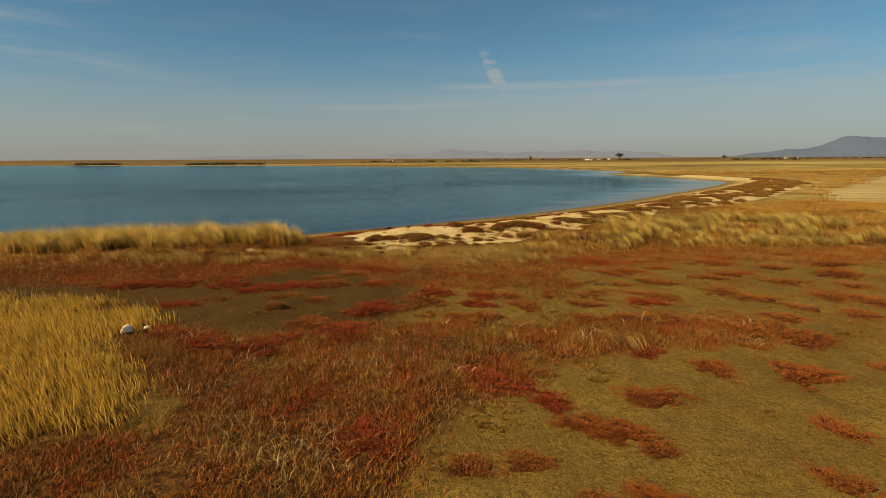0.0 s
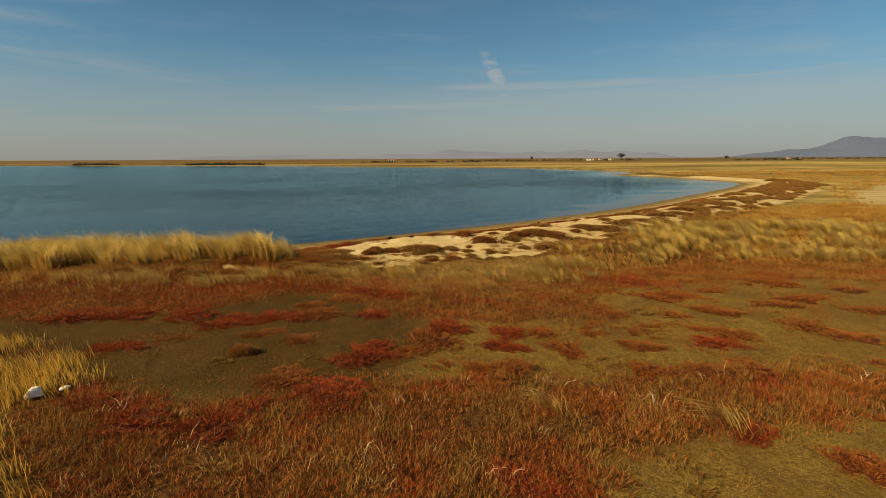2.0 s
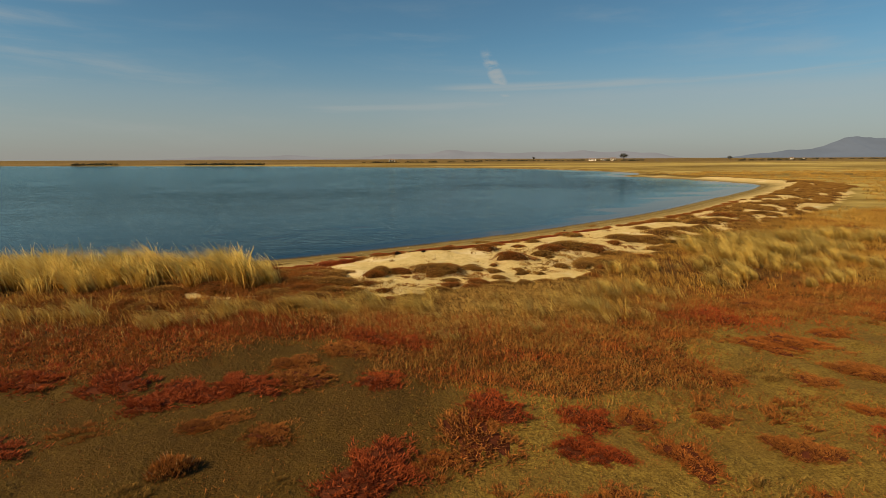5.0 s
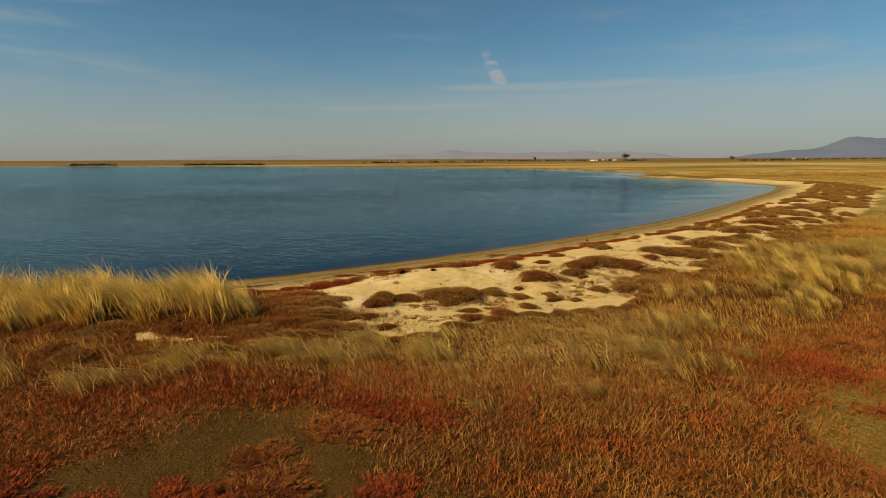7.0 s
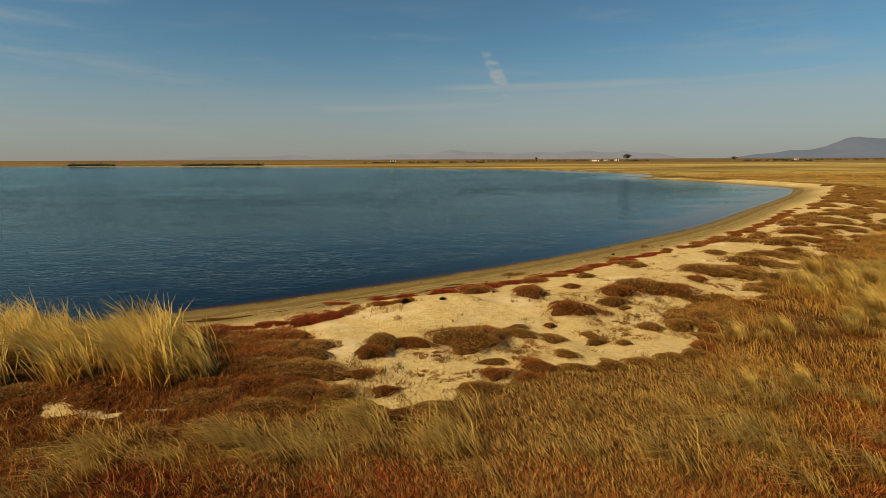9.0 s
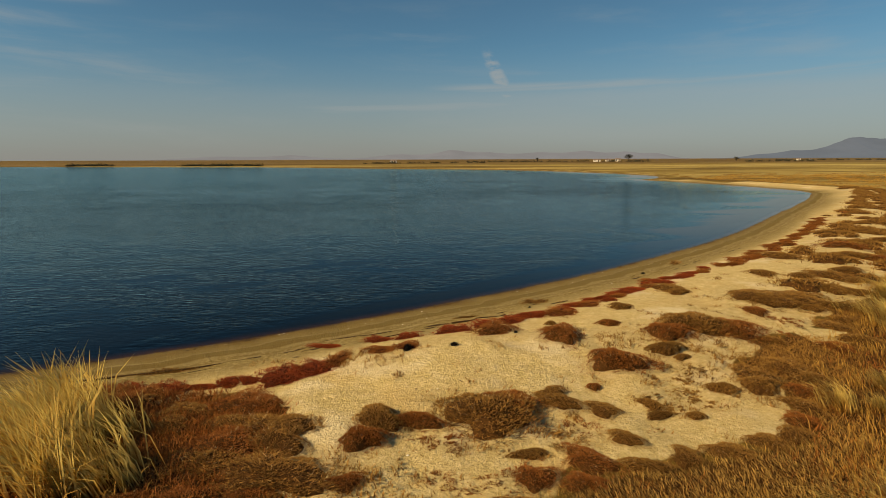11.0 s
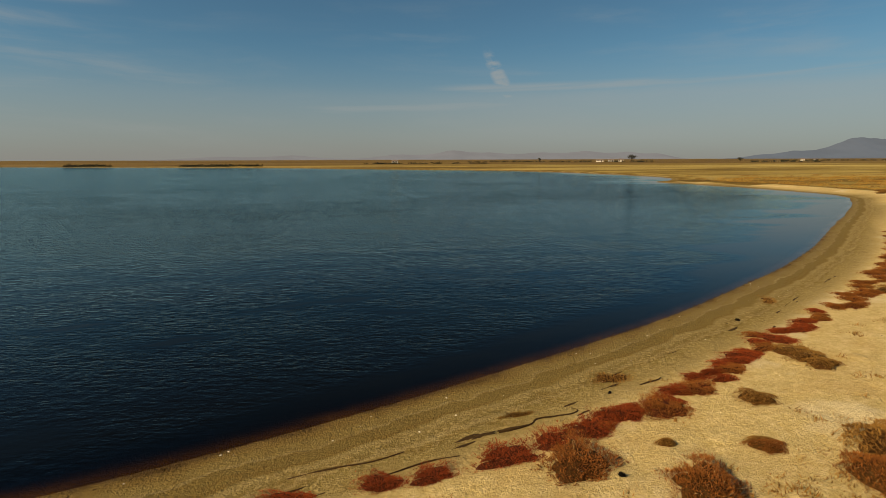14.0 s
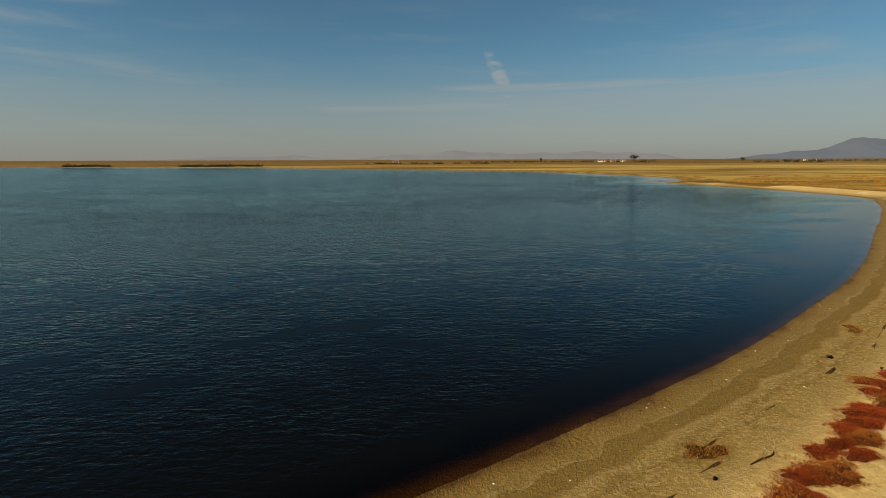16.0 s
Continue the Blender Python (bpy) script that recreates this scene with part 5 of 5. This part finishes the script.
# crumbs of weed along the water's edge
rngb = np.random.RandomState(33)
U = np.column_stack([rngb.uniform(-8, 16, 60000), rngb.uniform(25, 48, 60000)])
U = U[(np.abs(shore(U) - 0.10 - 0.05 * lumps(U, 1.5, 71)) < 0.05) & (lumps(U, 0.9, 72) > -0.1)]
stuff("weed_crumbs", U, WRACK, (0.02, 0.05), 0.03, 64, (0.8, 2.0), label="dark crumbs of weed along the water's edge", category="weed", per=14, spread=0.05)

# pebbles and shells at the water's edge and on the sand
rng = random.Random(14)
pebble = lump("pebble", 91, 1.0, WHITE, 0.6, 8, 5, 0.15)
stone = lump("stone", 92, 1.0, WRACK, 0.6, 8, 5, 0.2)
for k in range(90):
    x = -6 + 16 * rng.random()
    q = np.array([[x, y] for y in np.arange(21, 45, 0.05)])
    sd = shore(q)
    want = rng.choice((0.1, 0.2, 0.5, 1.0, 1.5, 3.2, 4, 5, 6))
    y = float(q[int(np.argmin(np.abs(sd - want)))][1]) + rng.uniform(-.3, .3) * min(1, want)
    r = rng.uniform(0.006, 0.015)
    light = rng.random() < 0.6
    place(tagged(new("shell" if light else "stone", pebble if light else stone), "small white shell on the sand" if light else "small dark stone on the sand", "shell" if light else "stone", "shells on the beach" if light else "stones on the beach"),
          x, y, rng.uniform(0, 3), (r * 1.3, r, r), 0.004)


# ---- the far shore ----
def box_mesh(name, lo, hi, mat, bevel=0.0):
    bm = bmesh.new()
    bmesh.ops.create_cube(bm, size=1)
    for v in bm.verts:
        v.co = Vector([(a + b) / 2 + c * (b - a) for a, b, c in zip(lo, hi, v.co)])
    if bevel:
        bmesh.ops.bevel(bm, geom=bm.edges[:], offset=bevel, segments=1, affect="EDGES")
    me = bpy.data.meshes.new(name)
    bm.to_mesh(me)
    bm.free()
    me.materials.append(mat)
    return me


def house(x, y, wide, deep, tall, turn, label, roof=ROOF):
    top = tagged(new("farmhouse"), label, "house", "farm buildings")
    part("wall", box_mesh("wall", (-wide / 2, -deep / 2, -0.5), (wide / 2, deep / 2, tall), PLASTER, 0.03), top)
    o, r = 0.3, deep * 0.24
    co = np.array([(-wide / 2 - o, -deep / 2 - o, tall - 0.1), (wide / 2 + o, -deep / 2 - o, tall - 0.1), (wide / 2 + o, deep / 2 + o, tall - 0.1), (-wide / 2 - o, deep / 2 + o, tall - 0.1),
                   (-wide / 2 - o, 0, tall + r), (wide / 2 + o, 0, tall + r)])
    bm = bmesh.new()
    vs = [bm.verts.new(c) for c in co]
    for f in ((0, 1, 5, 4), (2, 3, 4, 5), (0, 4, 3), (1, 2, 5), (3, 2, 1, 0)):
        bm.faces.new([vs[i] for i in f])
    me = bpy.data.meshes.new("roof")
    bm.to_mesh(me)
    bm.free()
    me.materials.append(roof)
    part("roof", me, top, "low pitched tiled roof")
    k = max(2, int(wide / 2.6))
    for i in range(k):
        cx = -wide / 2 + (i + 0.5) * wide / k
        if i == k // 2:
            part("door", box_mesh("door", (cx - 0.5, -deep / 2 - 0.05, 0), (cx + 0.5, -deep / 2 + 0.02, 2.0), BARK), top)
        else:
            part("window", box_mesh("window", (cx - 0.45, -deep / 2 - 0.04, 0.9), (cx + 0.45, -deep / 2 + 0.02, 1.9), GLASS_DARK), top)
    top.matrix_world = pose(x, y, ground_z(x, y), 0, 0, turn)
    return top


house(-11.3, 450, 4.6, 3.6, 2.0, -3, "white-walled hut alone on the far shore")
house(187, 534, 7, 4, 1.5, -20, "long low white barn on the plain")
house(200, 538, 5, 4, 1.8, -15, "white farm shed beside the barn")
house(209, 536, 4.5, 4, 2.2, -18, "white farmhouse beside the dark tree")
house(478, 640, 4, 3.5, 1.9, -30, "small white hut far out on the plain")
house(510, 660, 3, 3, 1.7, -30, "small white hut far out on the plain")


def tree(x, y, tall, spread, seed, label):
    rng = np.random.RandomState(seed)
    top = tagged(new("tree"), label, "tree", "far trees")
    bm = bmesh.new()
    def limb(a, b, r0, r1):
        a, b = Vector(a), Vector(b)
        m = Matrix.Translation((a + b) / 2) @ (b - a).to_track_quat("Z", "Y").to_matrix().to_4x4()
        bmesh.ops.create_cone(bm, cap_ends=True, segments=7, radius1=r0, radius2=r1, depth=(b - a).length, matrix=m)
    limb((0, 0, -0.3), (0.1, 0, tall * 0.45), 0.06 * tall, 0.035 * tall)
    for k in range(6):
        a = k * 1.05 + rng.rand()
        limb((0.1, 0, tall * (0.3 + 0.03 * k)), (math.cos(a) * spread * 0.6, math.sin(a) * spread * 0.6, tall * rng.uniform(0.55, 0.85)), 0.025 * tall, 0.008 * tall)
    me = bpy.data.meshes.new("trunk")
    bm.to_mesh(me)
    bm.free()
    me.materials.append(BARK)
    part("trunk", me, top)
    n = 900
    core = rng.normal(0, 1, (14, 3)) * [spread * 0.42, spread * 0.42, tall * 0.14] + [0, 0, tall * 0.7]
    c = core[rng.randint(0, 14, n)] + rng.normal(0, 1, (n, 3)) * [spread * 0.2, spread * 0.2, tall * 0.07]
    u, v = rng.normal(0, 1, (n, 3)), rng.normal(0, 1, (n, 3))
    s = tall * 0.045
    co = np.stack([c, c + u * s, c + v * s], 1).reshape(-1, 3)
    part("crown", raw_mesh("crown", co, np.arange(n * 3).reshape(-1, 3), FAR_LEAF), top)
    top.matrix_world = pose(x, y, ground_z(x, y))


tree(217.5, 530, 6.8, 3.8, 1, "dark round tree beside the white farm")
tree(126, 528, 4.0, 1.3, 2, "thin dark tree on the plain")
tree(345, 556, 4.5, 2.6, 3, "dark tree far out on the plain")


def shrubs(name, x0, x1, y, n, tall, seed, label):
    """A far belt of scrub: many small leaves in uneven clumps."""
    rng = np.random.RandomState(seed)
    cx = rng.uniform(x0, x1, n)
    cy = y + rng.normal(0, 4, n)
    m = 60
    c = np.repeat(np.column_stack([cx, cy, height(np.column_stack([cx, cy]))]), m, 0)
    hh = np.repeat(tall * rng.uniform(0.5, 1.2, n), m)
    c += np.column_stack([rng.normal(0, 1.1, n * m), rng.normal(0, 0.8, n * m), np.abs(rng.normal(0, 0.5, n * m)) * hh])
    u, v = rng.normal(0, 0.35, (n * m, 3)), rng.normal(0, 0.35, (n * m, 3))
    co = np.stack([c, c + u, c + v], 1).reshape(-1, 3)
    tagged(new(name, raw_mesh(name, co, np.arange(n * m * 3).reshape(-1, 3), FAR_LEAF)), label, "scrub", kind="stuff")


shrubs("scrub_belt", -199, -175, 346, 26, 1.1, 1, "dark low scrub on the far shore")
shrubs("scrub_belt", -128, -84, 330, 60, 1.0, 2, "dark low scrub on the far shore")
shrubs("scrub_belt", 193, 207, 528, 9, 1.5, 8, "dark scrub before the farm")
shrubs("scrub_belt", 205, 222, 498, 14, 2.0, 3, "dark scrub on the plain")
shrubs("scrub_belt", 290, 345, 455, 24, 1.6, 4, "dark scrub on the plain")
shrubs("scrub_belt", -40, 60, 420, 30, 0.9, 5, "dark low scrub on the far plain")
shrubs("scrub_belt", 440, 800, 640, 120, 1.6, 6, "brown scrub far out on the plain")
shrubs("scrub_belt", 60, 190, 560, 50, 1.3, 7, "brown scrub far out on the plain")

# small shrubs that dot the spit and the land behind the bay
rng = np.random.RandomState(77)
Q = np.column_stack([rng.uniform(20, 150, 5200), rng.uniform(30, 135, 5200)])
sd = shore(Q)
keep = (sd > 4) & (inside(Q, MOWN) < 0.5) & (lumps(Q, 9, 21) + 0.5 * lumps(Q, 3, 22) > 0.25) & (Q[:, 1] > 0.65 * Q[:, 0] + 14)
stuff("plain_scrub", Q[keep], BUSH, (0.08, 0.19), 0.10, 78, BUSHY, label="low brown scrub dotted over the plain", category="scrub", per=16, spread=0.38)
Q = np.column_stack([rng.uniform(14, 120, 9000), rng.uniform(24, 120, 9000)])
keep = (shore(Q) > 8) & (inside(Q, MOWN) < 0) & (inside(Q, DUNE) < -1) & (lumps(Q, 10, 23) > -0.3)
stuff("plain_grass", Q[keep], TAWNY, (0.12, 0.36), 0.05, 79, BUSHY, label="dry yellow grass over the plain", category="grass", per=9, spread=0.3)
